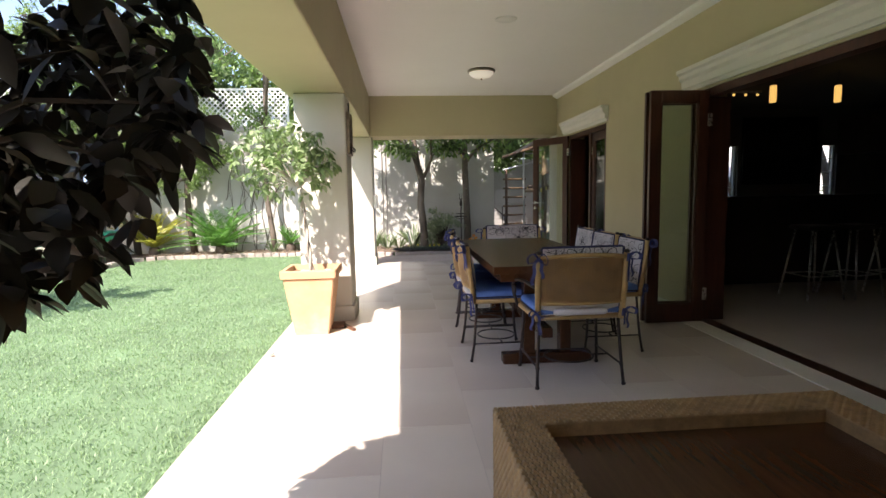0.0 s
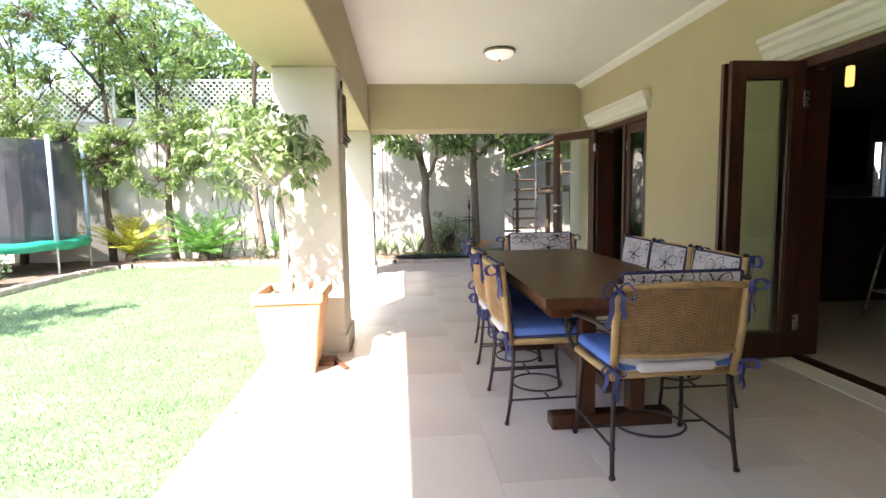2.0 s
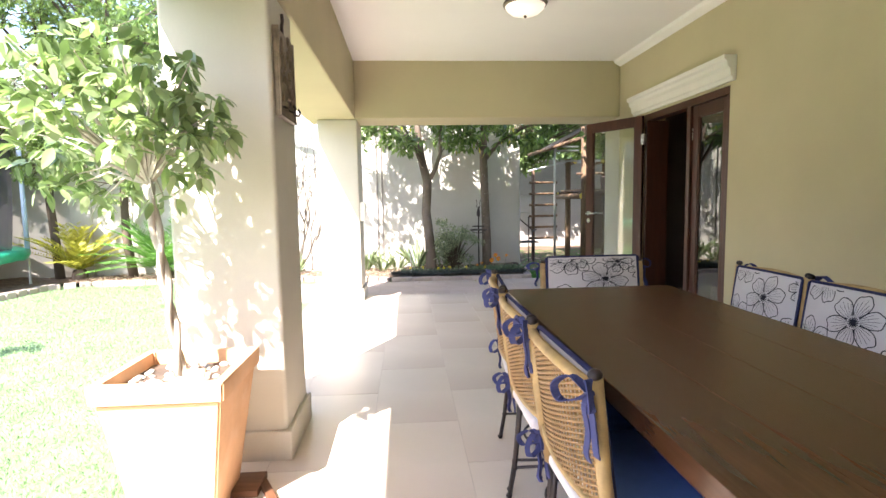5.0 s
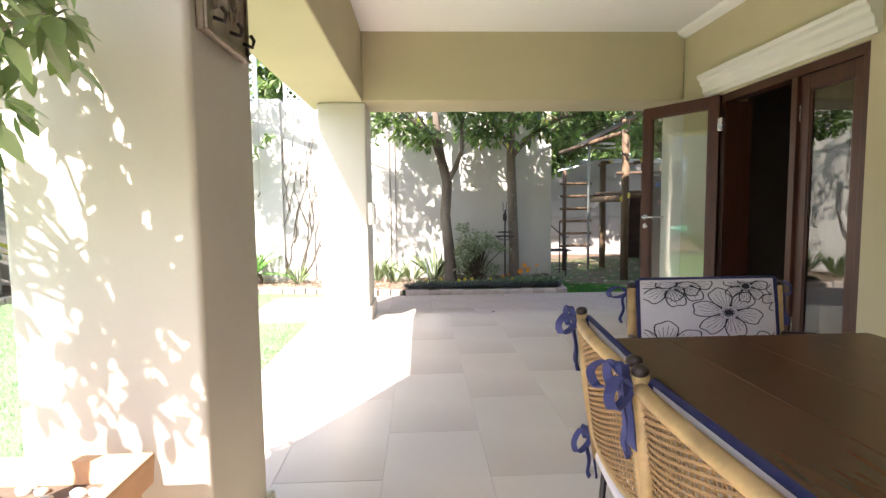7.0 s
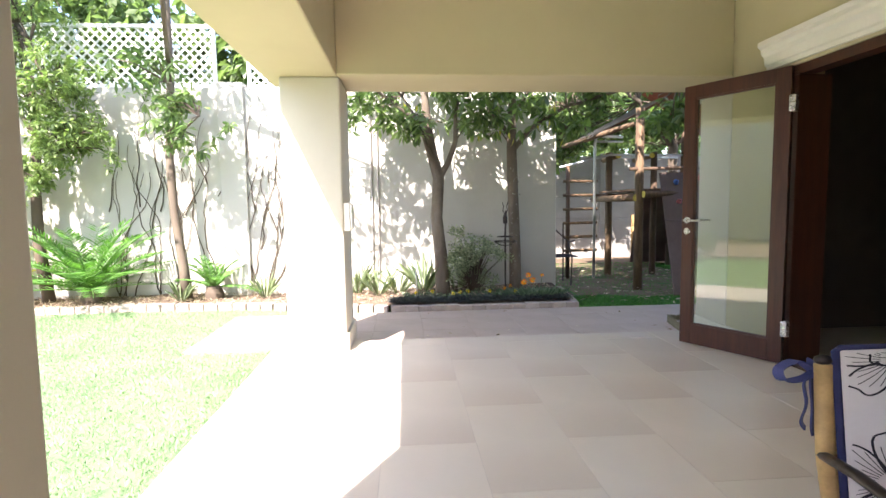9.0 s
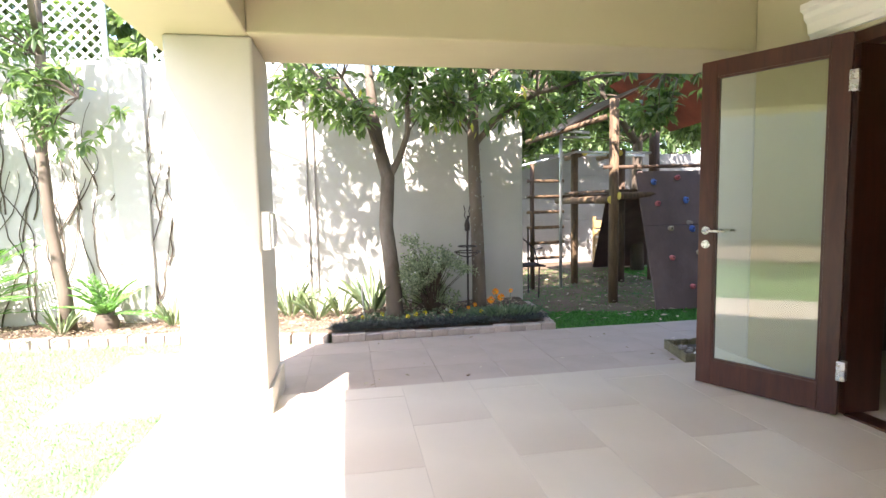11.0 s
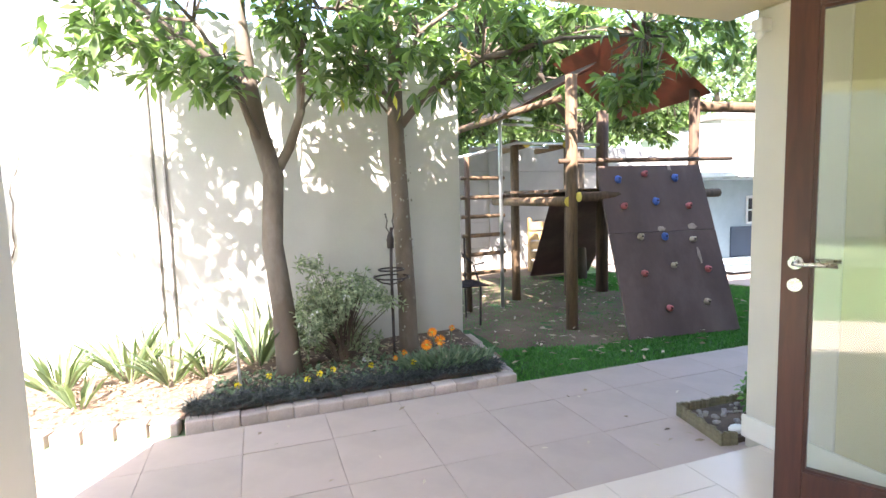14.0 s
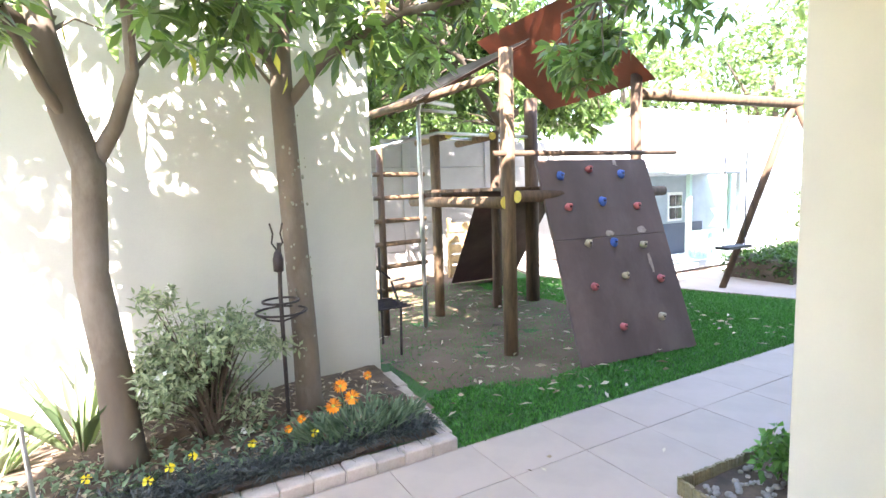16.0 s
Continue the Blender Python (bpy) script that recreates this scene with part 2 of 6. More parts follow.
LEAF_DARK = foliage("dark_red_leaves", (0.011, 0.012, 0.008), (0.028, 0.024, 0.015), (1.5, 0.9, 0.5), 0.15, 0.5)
LEAF_CYCAD = foliage("cycad_fronds", (0.06, 0.145, 0.035), (0.13, 0.26, 0.07), (1.3, 1.9, 0.6), 0.3)
LEAF_YELLOW = foliage("yellow_fronds", (0.22, 0.235, 0.035), (0.44, 0.43, 0.08), (1.3, 1.3, 0.6), 0.35)
LEAF_STRAP = foliage("strap_leaves", (0.075, 0.115, 0.06), (0.18, 0.225, 0.12), (1.2, 1.4, 0.8), 0.3)
LEAF_SHRUB = foliage("grey_green_leaves", (0.11, 0.165, 0.085), (0.37, 0.42, 0.27), (1.1, 1.2, 0.95), 0.3)
LEAF_MONDO = foliage("dark_border_grass", (0.025, 0.032, 0.032), (0.085, 0.098, 0.092), (1, 1.1, 1), 0.15)
LEAF_HERB = foliage("herb_leaves", (0.075, 0.125, 0.075), (0.16, 0.22, 0.14), (1.2, 1.4, 0.9), 0.3)
LEAF_FAR = foliage("far_leaves", (0.085, 0.125, 0.055), (0.19, 0.25, 0.12), (1.3, 1.55, 0.8), 0.45)
LEAF_HEDGE = foliage("hedge_leaves", (0.03, 0.07, 0.018), (0.075, 0.14, 0.035), (1.3, 1.8, 0.6), 0.3)
LEAF_DRY = foliage("fallen_leaves", (0.20, 0.14, 0.085), (0.46, 0.39, 0.28), (1, 1, 1), 0.15)
# Sun and shade are in these colours: GRASS pale, GRASSDEEP deep green.
GRASS = foliage("lawn_blades", (0.172, 0.27, 0.135), (0.28, 0.385, 0.215), (1.06, 1.25, 0.96), 0.35)
GRASSDEEP = foliage("lawn_blades_shade_tone", (0.030, 0.125, 0.022), (0.07, 0.225, 0.045), (1.3, 1.7, 0.7), 0.3)
PETAL = foliage("orange_petals", (0.75, 0.20, 0.01), (0.85, 0.30, 0.015), (1, 0.8, 0.5), 0.25)
PANSY = foliage("yellow_petals", (0.75, 0.55, 0.02), (0.85, 0.70, 0.04), (1, 1, 0.6), 0.2)
WHITEPETAL = foliage("white_petals", (0.6, 0.62, 0.58), (0.8, 0.8, 0.76), (1, 1, 1), 0.2)


# ---- building blocks ----
def link(name, bm, material, parent=None, label="", smooth=False):
    me = bpy.data.meshes.new(name)
    bm.to_mesh(me)
    bm.free()
    if smooth:
        me.polygons.foreach_set("use_smooth", [True] * len(me.polygons))
    if material:
        me.materials.append(material)
    ob = new(name, me)
    if parent:
        ob.parent = parent
    if label:
        ob["label"] = label
    return ob


def part(name, bm, material, parent, label="", smooth=False):
    return link(name, bm, material, parent, label, smooth)


def thing(name, at, label, category, group="", rz=0):
    ob = new(name)
    ob.empty_display_size = 0.1
    ob.matrix_world = pose(*at, 0, 0, rz)
    return tagged(ob, label, category, group)


def setting(name, bm, material, label="", smooth=False):
    return tagged(link(name, bm, material, None, "", smooth), label, "", "", "structure")


def box(x0, x1, y0, y1, z0, z1, bevel=0.0, bm=None, seg=2):
    bm = bm or bmesh.new()
    got = bmesh.ops.create_cube(bm, size=1, matrix=Matrix.Translation(((x0 + x1) / 2, (y0 + y1) / 2, (z0 + z1) / 2)) @ Matrix.Diagonal((x1 - x0, y1 - y0, z1 - z0, 1)))
    if bevel:
        vs = set(got["verts"])
        es = [e for e in bm.edges if e.verts[0] in vs and e.verts[1] in vs]
        bmesh.ops.bevel(bm, geom=es, offset=bevel, segments=seg, affect="EDGES", profile=0.5)
    return bm


def tube(points, radii, seg=8, bm=None, closed=False, cap=True):
    """A round bar along points; radii one number or one for each point."""
    bm = bm or bmesh.new()
    pts = [Vector(p) for p in points]
    n = len(pts)
    if not isinstance(radii, (list, tuple)):
        radii = [radii] * n
    rings, side = [], None
    for i, p in enumerate(pts):
        a, b = (pts[i - 1], pts[(i + 1) % n]) if closed else (pts[max(i - 1, 0)], pts[min(i + 1, n - 1)])
        d = (b - a).normalized()
        if side is None:
            side = d.orthogonal().normalized()
        side = (side - d * side.dot(d))
        side = side.normalized() if side.length > 1e-6 else d.orthogonal().normalized()
        up = d.cross(side)
        rings.append([bm.verts.new(p + (side * math.cos(2 * math.pi * k / seg) + up * math.sin(2 * math.pi * k / seg)) * radii[i]) for k in range(seg)])
    for i in range(n if closed else n - 1):
        r, s = rings[i], rings[(i + 1) % n]
        for k in range(seg):
            bm.faces.new((r[k], r[(k + 1) % seg], s[(k + 1) % seg], s[k]))
    if cap and not closed:
        bm.faces.new(rings[0][::-1])
        bm.faces.new(rings[-1])
    return bm


def ball(at, r, bm=None, sub=2, squash=(1, 1, 1)):
    bm = bm or bmesh.new()
    bmesh.ops.create_icosphere(bm, subdivisions=sub, radius=1, matrix=Matrix.Translation(at) @ Matrix.Diagonal((r * squash[0], r * squash[1], r * squash[2], 1)))
    return bm


def lathe(profile, at=(0, 0, 0), seg=24, bm=None):
    bm = bm or bmesh.new()
    rings = [[bm.verts.new((at[0] + r * math.cos(2 * math.pi * k / seg), at[1] + r * math.sin(2 * math.pi * k / seg), at[2] + z)) for k in range(seg)] for r, z in profile]
    for a, b in zip(rings, rings[1:]):
        for k in range(seg):
            bm.faces.new((a[k], a[(k + 1) % seg], b[(k + 1) % seg], b[k]))
    return bm


def prism(outline, z0, z1, bm=None):
    """An upright prism over a plan outline given anticlockwise."""
    bm = bm or bmesh.new()
    lo = [bm.verts.new((x, y, z0)) for x, y in outline]
    hi = [bm.verts.new((x, y, z1)) for x, y in outline]
    n = len(outline)
    bm.faces.new(lo[::-1])
    bm.faces.new(hi)
    for i in range(n):
        bm.faces.new((lo[i], lo[(i + 1) % n], hi[(i + 1) % n], hi[i]))
    return bm


def extrude_along_y(profile, y0, y1, bm=None):
    """A bar along y with the outline profile, given as (x, z)."""
    bm = bm or bmesh.new()
    a = [bm.verts.new((x, y0, z)) for x, z in profile]
    b = [bm.verts.new((x, y1, z)) for x, z in profile]
    n = len(profile)
    bm.faces.new(a)
    bm.faces.new(b[::-1])
    for i in range(n):
        bm.faces.new((a[(i + 1) % n], a[i], b[i], b[(i + 1) % n]))
    bmesh.ops.recalc_face_normals(bm, faces=bm.faces[:])
    return bm


def raw(name, verts, faces, material, parent=None, label="", smooth=False):
    me = bpy.data.meshes.new(name)
    me.from_pydata(verts, [], faces)
    me.materials.append(material)
    ob = new(name, me)
    if parent:
        ob.parent = parent
    if label:
        ob["label"] = label
    return ob


RNG = np.random.default_rng(7)


def unit(v):
    return v / np.maximum(np.linalg.norm(v, axis=1, keepdims=True), 1e-9)


OVATE = ((0.16, 0.62), (0.42, 1.0), (0.76, 0.62))
SPOON = ((0.32, 0.55), (0.66, 1.0))


def leaf_arrays(base, way, length, width, fold=0.25, droop=0.15, belly=0.45, shape=None):
    """Folded, pointed leaves; shape gives (place along the rib, share of the width)."""
    n = len(base)
    way = unit(way)
    side = unit(np.cross(way, np.array([0, 0, 1.0]) + RNG.normal(0, 0.5, (n, 3))))
    up = np.cross(side, way)
    L, W = np.broadcast_to(length, n)[:, None], np.broadcast_to(width, n)[:, None]
    shape = shape or ((belly, 1.0),)
    down = np.array([0, 0, 1.0]) * L * droop
    cols = [base]
    for u, w in shape:
        mid = base + way * L * u - down * u * u
        cols += [mid + side * W * w / 2 + up * W * w * fold, mid, mid - side * W * w / 2 + up * W * w * fold]
    cols.append(base + way * L - down)
    m = len(cols)
    tri = [(0, 2, 1), (0, 3, 2)]
    for i in range(len(shape) - 1):
        a, b = 1 + 3 * i, 4 + 3 * i
        tri += [(a, a + 1, b + 1), (a, b + 1, b), (a + 1, a + 2, b + 2), (a + 1, b + 2, b + 1)]
    a = 1 + 3 * (len(shape) - 1)
    tri += [(a, a + 1, m - 1), (a + 1, a + 2, m - 1)]
    v = np.stack(cols, 1).reshape(-1, 3)
    k = np.arange(n)[:, None] * m
    f = np.concatenate([k + np.array([t]) for t in tri], 0)
    return v, f


def leaves(name, base, way, length, width, material, parent=None, label="", **how):
    v, f = leaf_arrays(np.asarray(base), np.asarray(way), length, width, **how)
    me = bpy.data.meshes.new(name)
    me.vertices.add(len(v))
    me.vertices.foreach_set("co", v.astype(np.float32).ravel())
    me.loops.add(f.size)
    me.loops.foreach_set("vertex_index", f.astype(np.int32).ravel())
    me.polygons.add(len(f))
    me.polygons.foreach_set("loop_start", np.arange(0, f.size, 3, dtype=np.int32))
    me.update()
    me.validate()
    me.materials.append(material)
    ob = new(name, me)
    if parent:
        ob.parent = parent
    if label:
        ob["label"] = label
    return ob


def blob_points(n, centre, radii, hollow=0.5, lumps=1.6, gap=-0.12, uneven=0.28):
    """Points in an uneven ball with gaps."""
    out = []
    while len(out) < n:
        d = RNG.normal(0, 1, 3)
        d /= np.linalg.norm(d)
        r = (hollow + (1 - hollow) * RNG.random()) ** 0.7
        r *= 1 + uneven * noise.noise(Vector(d * lumps) + Vector(centre))
        p = np.array(centre) + d * r * np.array(radii)
        if noise.noise(Vector(p * 2.2)) > gap:
            out.append(p)
    return np.array(out)


def rosettes(tips, per, spread=1.0, down=0.25, outward=None):
    """For each twig tip a whorl of leaf bases and directions."""
    n = len(tips)
    base = np.repeat(tips, per, 0)
    ang = RNG.random(n * per) * 2 * math.pi
    axis = unit(RNG.normal(0, 0.5, (n, 3)) + np.array([0, 0, 0.5])) if outward is None else unit(outward + RNG.normal(0, 0.3, (n, 3)))
    ax = np.repeat(axis, per, 0)
    s = unit(np.cross(ax, RNG.normal(0, 1, (n * per, 3))))
    t = np.cross(ax, s)
    way = (s * np.cos(ang)[:, None] + t * np.sin(ang)[:, None]) * spread + ax * 0.35 - np.array([0, 0, down])
    way += RNG.normal(0, 0.2, way.shape)
    return base + way * 0.01, way


# ---- large structure ----
WALL_X = 2.97          # face of the house wall on the veranda
SOFFIT, CEIL = 2.165, 2.82
OUT = -0.05            # level of the garden
setting("ground", box(-150, 150, -150, 150, -0.4, -0.075), GROUND, "grassy ground of the garden and its surroundings")
setting("floor", box(-0.8, 3.06, -5, 9.05, -0.3, -0.0015), GROUT, "pale grout bed under the veranda tiles")
setting("pavement", box(-1.6, 8.2, 9.05, 10.49, -0.3, OUT - 0.005), PATHGROUT, "grout bed under the garden path slabs")

# columns with their plinths
for y0, y1, x0, x1 in ((4.84, 5.31, -0.69, -0.215), (8.75, 9.32, -0.65, -0.185)):
    col = setting("column", box(x0, x1, y0, y1, -0.06, SOFFIT, 0.018, seg=7), COLUMN, "square plastered veranda column in cream paint", smooth=False)
    part("plinth", box(x0 - 0.022, x1 + 0.022, y0 - 0.022, y1 + 0.022, -0.055, 0.14, 0.008), COLUMN, col)
setting("beam", box(-0.768, -0.205, -5, 9.14, SOFFIT, 3.0, 0.012), PAINT, "long plastered veranda beam over the columns")
setting("beam", box(-0.205, 2.97, 8.70, 9.32, SOFFIT + 0.001, 3.0, 0.012), PAINT, "plastered cross beam at the end of the veranda")
setting("ceiling", box(-0.3, 3.1, -5, 8.75, CEIL, CEIL + 0.18), CEILING, "smooth white veranda ceiling")

# house wall with its two openings
O1A, O1B, O2A, O2B, HEAD = -1.5, 4.36, 6.52, 8.06, 2.08
wl = box(WALL_X, WALL_X + 0.25, O1B, O2A, -0.3, 3.0)
box(WALL_X, WALL_X + 0.25, O2B, 8.70, -0.3, 3.0, 0, wl)
box(WALL_X, WALL_X + 0.25, 8.70, 9.15, SOFFIT, 3.0, 0, wl)
setting("wall_end", box(WALL_X - 0.003, WALL_X + 0.253, 8.70, 9.153, -0.3, SOFFIT - 0.001, 0.01), COLUMN, "cream plastered end of the house wall")
box(WALL_X, WALL_X + 0.25, -5, O1A, -0.3, 3.0, 0, wl)
box(WALL_X, WALL_X + 0.25, O1A, O1B, HEAD, 3.0, 0, wl)
box(WALL_X, WALL_X + 0.25, O2A, O2B, HEAD, 3.0, 0, wl)
setting("wall_east", wl, PAINT, "olive khaki plastered house wall of the veranda")
# Both walls are unseen; they cut sky light on the floor by the house.
setting("wall_south", box(-0.77, 3.2, -2.2, -2.0, -0.3, 3.0), PAINT, "khaki wall added out of view, closing the veranda against sky light")
setting("wall_side", box(-0.768, -0.50, -2.0, -1.25, -0.3, SOFFIT), PAINT, "khaki wall piece added out of view to cut sky light")
sk = box(WALL_X - 0.016, WALL_X, O1B + 0.03, O2A - 0.03, 0, 0.09, 0.004)
box(WALL_X - 0.016, WALL_X, O2B + 0.03, 9.165, 0, 0.12, 0.004, sk)
setting("baseboard", sk, TRIM, "cream painted skirting along the house wall")
cove = extrude_along_y([(2.97, 2.755), (2.97, 2.82), (2.885, 2.82), (2.90, 2.79), (2.935, 2.77)], -5, 8.70)
setting("trim", cove, CEILING, "white plaster cove along the ceiling edge")
for a, b in ((O1A - 0.2, 4.60), (6.45, 8.27)):
    lt = extrude_along_y([(2.975, 2.10), (2.945, 2.10), (2.94, 2.125), (2.925, 2.135), (2.918, 2.19), (2.895, 2.215), (2.892, 2.245), (2.868, 2.262), (2.868, 2.295), (2.975, 2.295)], a, b)
    setting("trim", lt, TRIM, "white moulded cornice over the door opening")

# the storey above, which shades the garden wall
setting("wall_upper", box(-0.56, 9.5, -5, 9.28, 3.0, 4.15), PAINT, "plastered upper wall of the house")
setting("roof", prism([(-1.0, -5.4), (9.7, -5.4), (9.7, 9.3), (-0.58, 9.3), (-0.58, -5.0)], 4.15, 4.3), SHEETING, "flat roof of the house")
# the room behind the folding doors
setting("floor_room", box(3.06, 9.3, -5, 8.95, -0.3, 0.004), TILE, "pale tiled floor of the dark living room")
setting("ceiling_room", box(3.22, 9.3, -5, 8.95, 2.6, 2.7), WALLIN, "living room ceiling in paint darkened for the room's shade")
rw = box(9.3, 9.5, -5, 8.95, -0.3, 3.0)
box(3.2, 9.5, -5.2, -5, -0.3, 3.0, 0, rw)
setting("wall_room", rw, WALLIN, "living room plaster walls in paint darkened for the room's shade")
W1, W2 = (6.12, 6.40), (8.02, 8.32)
nw = box(3.22, W1[0], 8.95, 9.15, -0.3, 3.0)
box(W1[1], W2[0], 8.95, 9.15, -0.3, 3.0, 0, nw)
box(W2[1], 9.5, 8.95, 9.15, -0.3, 3.0, 0, nw)
for a, b in (W1, W2):
    box(a, b, 8.95, 9.15, -0.3, 0.9, 0, nw)
    box(a, b, 8.95, 9.15, 1.95, 3.0, 0, nw)
setting("wall_north", nw, WALLIN, "rear wall of the living room in the same darkened paint")

# garden walls
gw = setting("wall_garden", box(-11, 2.42, 11.78, 12.0, -0.3, 2.74, 0.012), GARDENWALL, "cream plastered garden wall with pilasters")
PILASTERS = (-8.4, -5.15, -1.95)
for x in PILASTERS:
    part("pilaster", box(x - 0.17, x + 0.17, 11.73, 12.03, -0.3, 2.80, 0.01), GARDENWALL, gw)
# Unseen; 4.6 m tall to keep sky out of the door glass.
setting("wall_west", box(-11.2, -11, -12, 12.0, -0.3, 4.6), GARDENWALL, "cream plastered wall out of view beyond the lawn, raised for the door reflection")
bw = setting("wall_back", box(1.5, 9.6, 16.05, 16.2, -0.3, 2.19), PRECAST, "pale precast panel wall behind the play frame")
for i in range(5):
    for j in range(5):
        part("panel", box(1.5 + i * 1.62, 3.1 + i * 1.62, 16.02, 16.049, -0.1 + j * 0.46, 0.35 + j * 0.46, 0.006), PRECAST, bw)
    part("post", box(1.42 + i * 1.62, 1.56 + i * 1.62, 15.99, 16.019, -0.1, 2.25, 0.008), PRECAST, bw)


# ---- doors ----
def door_leaf(name, width, height, at, rz, label, glass, handle=True, group=""):
    """A glazed leaf; its hinge is at the origin and it reaches along x."""
    d = tagged(thing(name, at, label, "door", group, rz), kind="structure")
    s, t = 0.095, 0.02
    part("stile", box(0, s, -t, t, 0, height, 0.004), MAHOGANY, d)
    part("stile", box(width - s, width, -t, t, 0, height, 0.004), MAHOGANY, d)
    part("rail", box(s, width - s, -t, t, height - 0.10, height, 0.003), MAHOGANY, d)
    part("rail", box(s, width - s, -t, t, 0, 0.16, 0.003), MAHOGANY, d)
    p = part("pane", box(s, width - s, -0.003, 0.003, 0.16, height - 0.10), glass, d)
    p.visible_shadow = False
    bead = box(s, width - s, -0.013, 0.013, 0.16, 0.172)
    box(s, width - s, -0.013, 0.013, height - 0.112, height - 0.10, 0, bead)
    box(s, s + 0.012, -0.013, 0.013, 0.172, height - 0.112, 0, bead)
    box(width - s - 0.012, width - s, -0.013, 0.013, 0.172, height - 0.112, 0, bead)
    part("glazing_bead", bead, MAHOGANY, d)
    for z in (0.25, height - 0.25):
        part("hinge", box(-0.03, 0.012, -0.024, 0.024, z - 0.055, z + 0.055, 0.004), STEEL, d)
    if handle:
        for sgn in (1, -1):
            y = t * sgn
            h = part("handle", tube([(width - 0.048, y, 1.0), (width - 0.048, y + 0.05 * sgn, 1.0), (width - 0.062, y + 0.055 * sgn, 1.0), (width - 0.185, y + 0.055 * sgn, 1.0)], 0.0085, 10), STEEL, d, "brushed steel lever handle", True)
            part("rose", tube([(width - 0.048, y, 1.0), (width - 0.048, y + 0.008 * sgn, 1.0)], 0.026, 20), STEEL, h)
            part("lock_plate", tube([(width - 0.048, y, 0.912), (width - 0.048, y + 0.008 * sgn, 0.912)], 0.026, 20), STEEL, d)
    return d


door_leaf("door_1", 0.775, 2.055, (2.937, 7.99, 0.012), 119.0, "open dark mahogany glazed door with a steel lever handle", GLASS)
door_leaf("door_2", 0.56, 2.0, (3.03, 7.135, 0.012), -90, "closed dark mahogany glazed side leaf", GLASSDARK, False)
for i, (y, deg) in enumerate(((4.325, 178.5), (4.255, 180.5))):
    door_leaf("door_3", 0.53, 2.045, (2.985, y, 0.014), deg, "folded dark mahogany glazed door leaf stacked open", GLASS, False, "folding door leaves")


def door_frame(y0, y1, posts, label):
    f = setting("trim", box(2.985, 3.10, y0, y1, HEAD - 0.065, HEAD - 0.002), MAHOGANY, label)
    for y in (y0, y1 - 0.06, *posts):
        part("jamb", box(2.985, 3.225, y, y + 0.06, 0.004, HEAD - 0.065, 0.004), MAHOGANY, f)
    part("threshold", box(2.985, 3.10, y0 + 0.06, y1 - 0.06, -0.02, 0.012), MAHOGANY, f)
    return f


door_frame(O2A + 0.002, O2B - 0.002, (7.13,), "dark mahogany door frame in the house wall")
door_frame(O1A + 0.002, O1B - 0.002, (), "dark mahogany frame and track of the folding doors")
setting("trim", box(2.80, 2.984, O1A, O1B - 0.08, 0.002, 0.012, 0.004), TRIM, "pale stone threshold strip before the folding doors")


# ---- small parts shared by the chairs ----
def ribbon(points, width, bm=None, across=(0, 0, 1), thick=0.0016):
    """A flat band along points."""
    bm = bm or bmesh.new()
    pts = [Vector(p) for p in points]
    rows = []
    for i, p in enumerate(pts):
        d = (pts[min(i + 1, len(pts) - 1)] - pts[max(i - 1, 0)]).normalized()
        a = Vector(across)
        a = (a - d * a.dot(d)).normalized()
        n = d.cross(a) * thick
        w = a * width / 2
        rows.append([bm.verts.new(q) for q in (p - w - n, p + w - n, p + w + n, p - w + n)])
    for a, b in zip(rows, rows[1:]):
        for k in range(4):
            bm.faces.new((a[k], a[(k + 1) % 4], b[(k + 1) % 4], b[k]))
    bm.faces.new(rows[0][::-1])
    bm.faces.new(rows[-1])
    return bm


def smooth(points, n=5):
    """More points on a soft line through those given."""
    p = [Vector(points[0])] + [Vector(q) for q in points] + [Vector(points[-1])]
    out = []
    for i in range(1, len(p) - 2):
        for k in range(n):
            u = k / n
            out.append(0.5 * (2 * p[i] + (p[i + 1] - p[i - 1]) * u + (2 * p[i - 1] - 5 * p[i] + 4 * p[i + 1] - p[i + 2]) * u * u + (3 * p[i] - p[i - 1] - 3 * p[i + 1] + p[i + 2]) * u ** 3))
    return out + [p[-2]]


def bow(at, out, rng, size=1.0):
    """A tied ribbon: knot, two loops, two tails, hanging outwards."""
    bm = ball(at, 0.016 * size, None, 1, (1, 1, 0.8))
    at, o = Vector(at), Vector(out).normalized()
    s = Vector((0, 0, 1)).cross(o).normalized()
    z = Vector((0, 0, 1))
    for sg in (1, -1):
        a = o * rng.uniform(0.35, 0.8) + s * sg * rng.uniform(0.6, 1.0)
        L = rng.uniform(0.075, 0.11) * size
        rise = rng.uniform(0.0, 0.35)
        loop = [at, at + a * L * 0.45 + z * L * (0.28 + rise), at + a * L * 0.95 + z * L * (0.10 + rise * 0.5), at + a * L * 0.85 - z * L * 0.25, at + a * L * 0.35 - z * L * 0.22, at]
        ribbon(smooth(loop), 0.024 * size, bm, o + s * sg * 0.3 + z * 0.25)
        T = rng.uniform(0.14, 0.23) * size
        b = o * rng.uniform(0.05, 0.25) + s * sg * rng.uniform(0.05, 0.35)
        tail = [at, at + b * T * 0.5 - z * T * 0.18, at + b * T * 0.45 - z * T * 0.55, at + b * T * 0.75 - z * T * 0.85, at + b * T * 0.6 - z * T]
        ribbon(smooth(tail), 0.023 * size, bm, s + o * rng.uniform(-0.5, 0.5))
    return bm


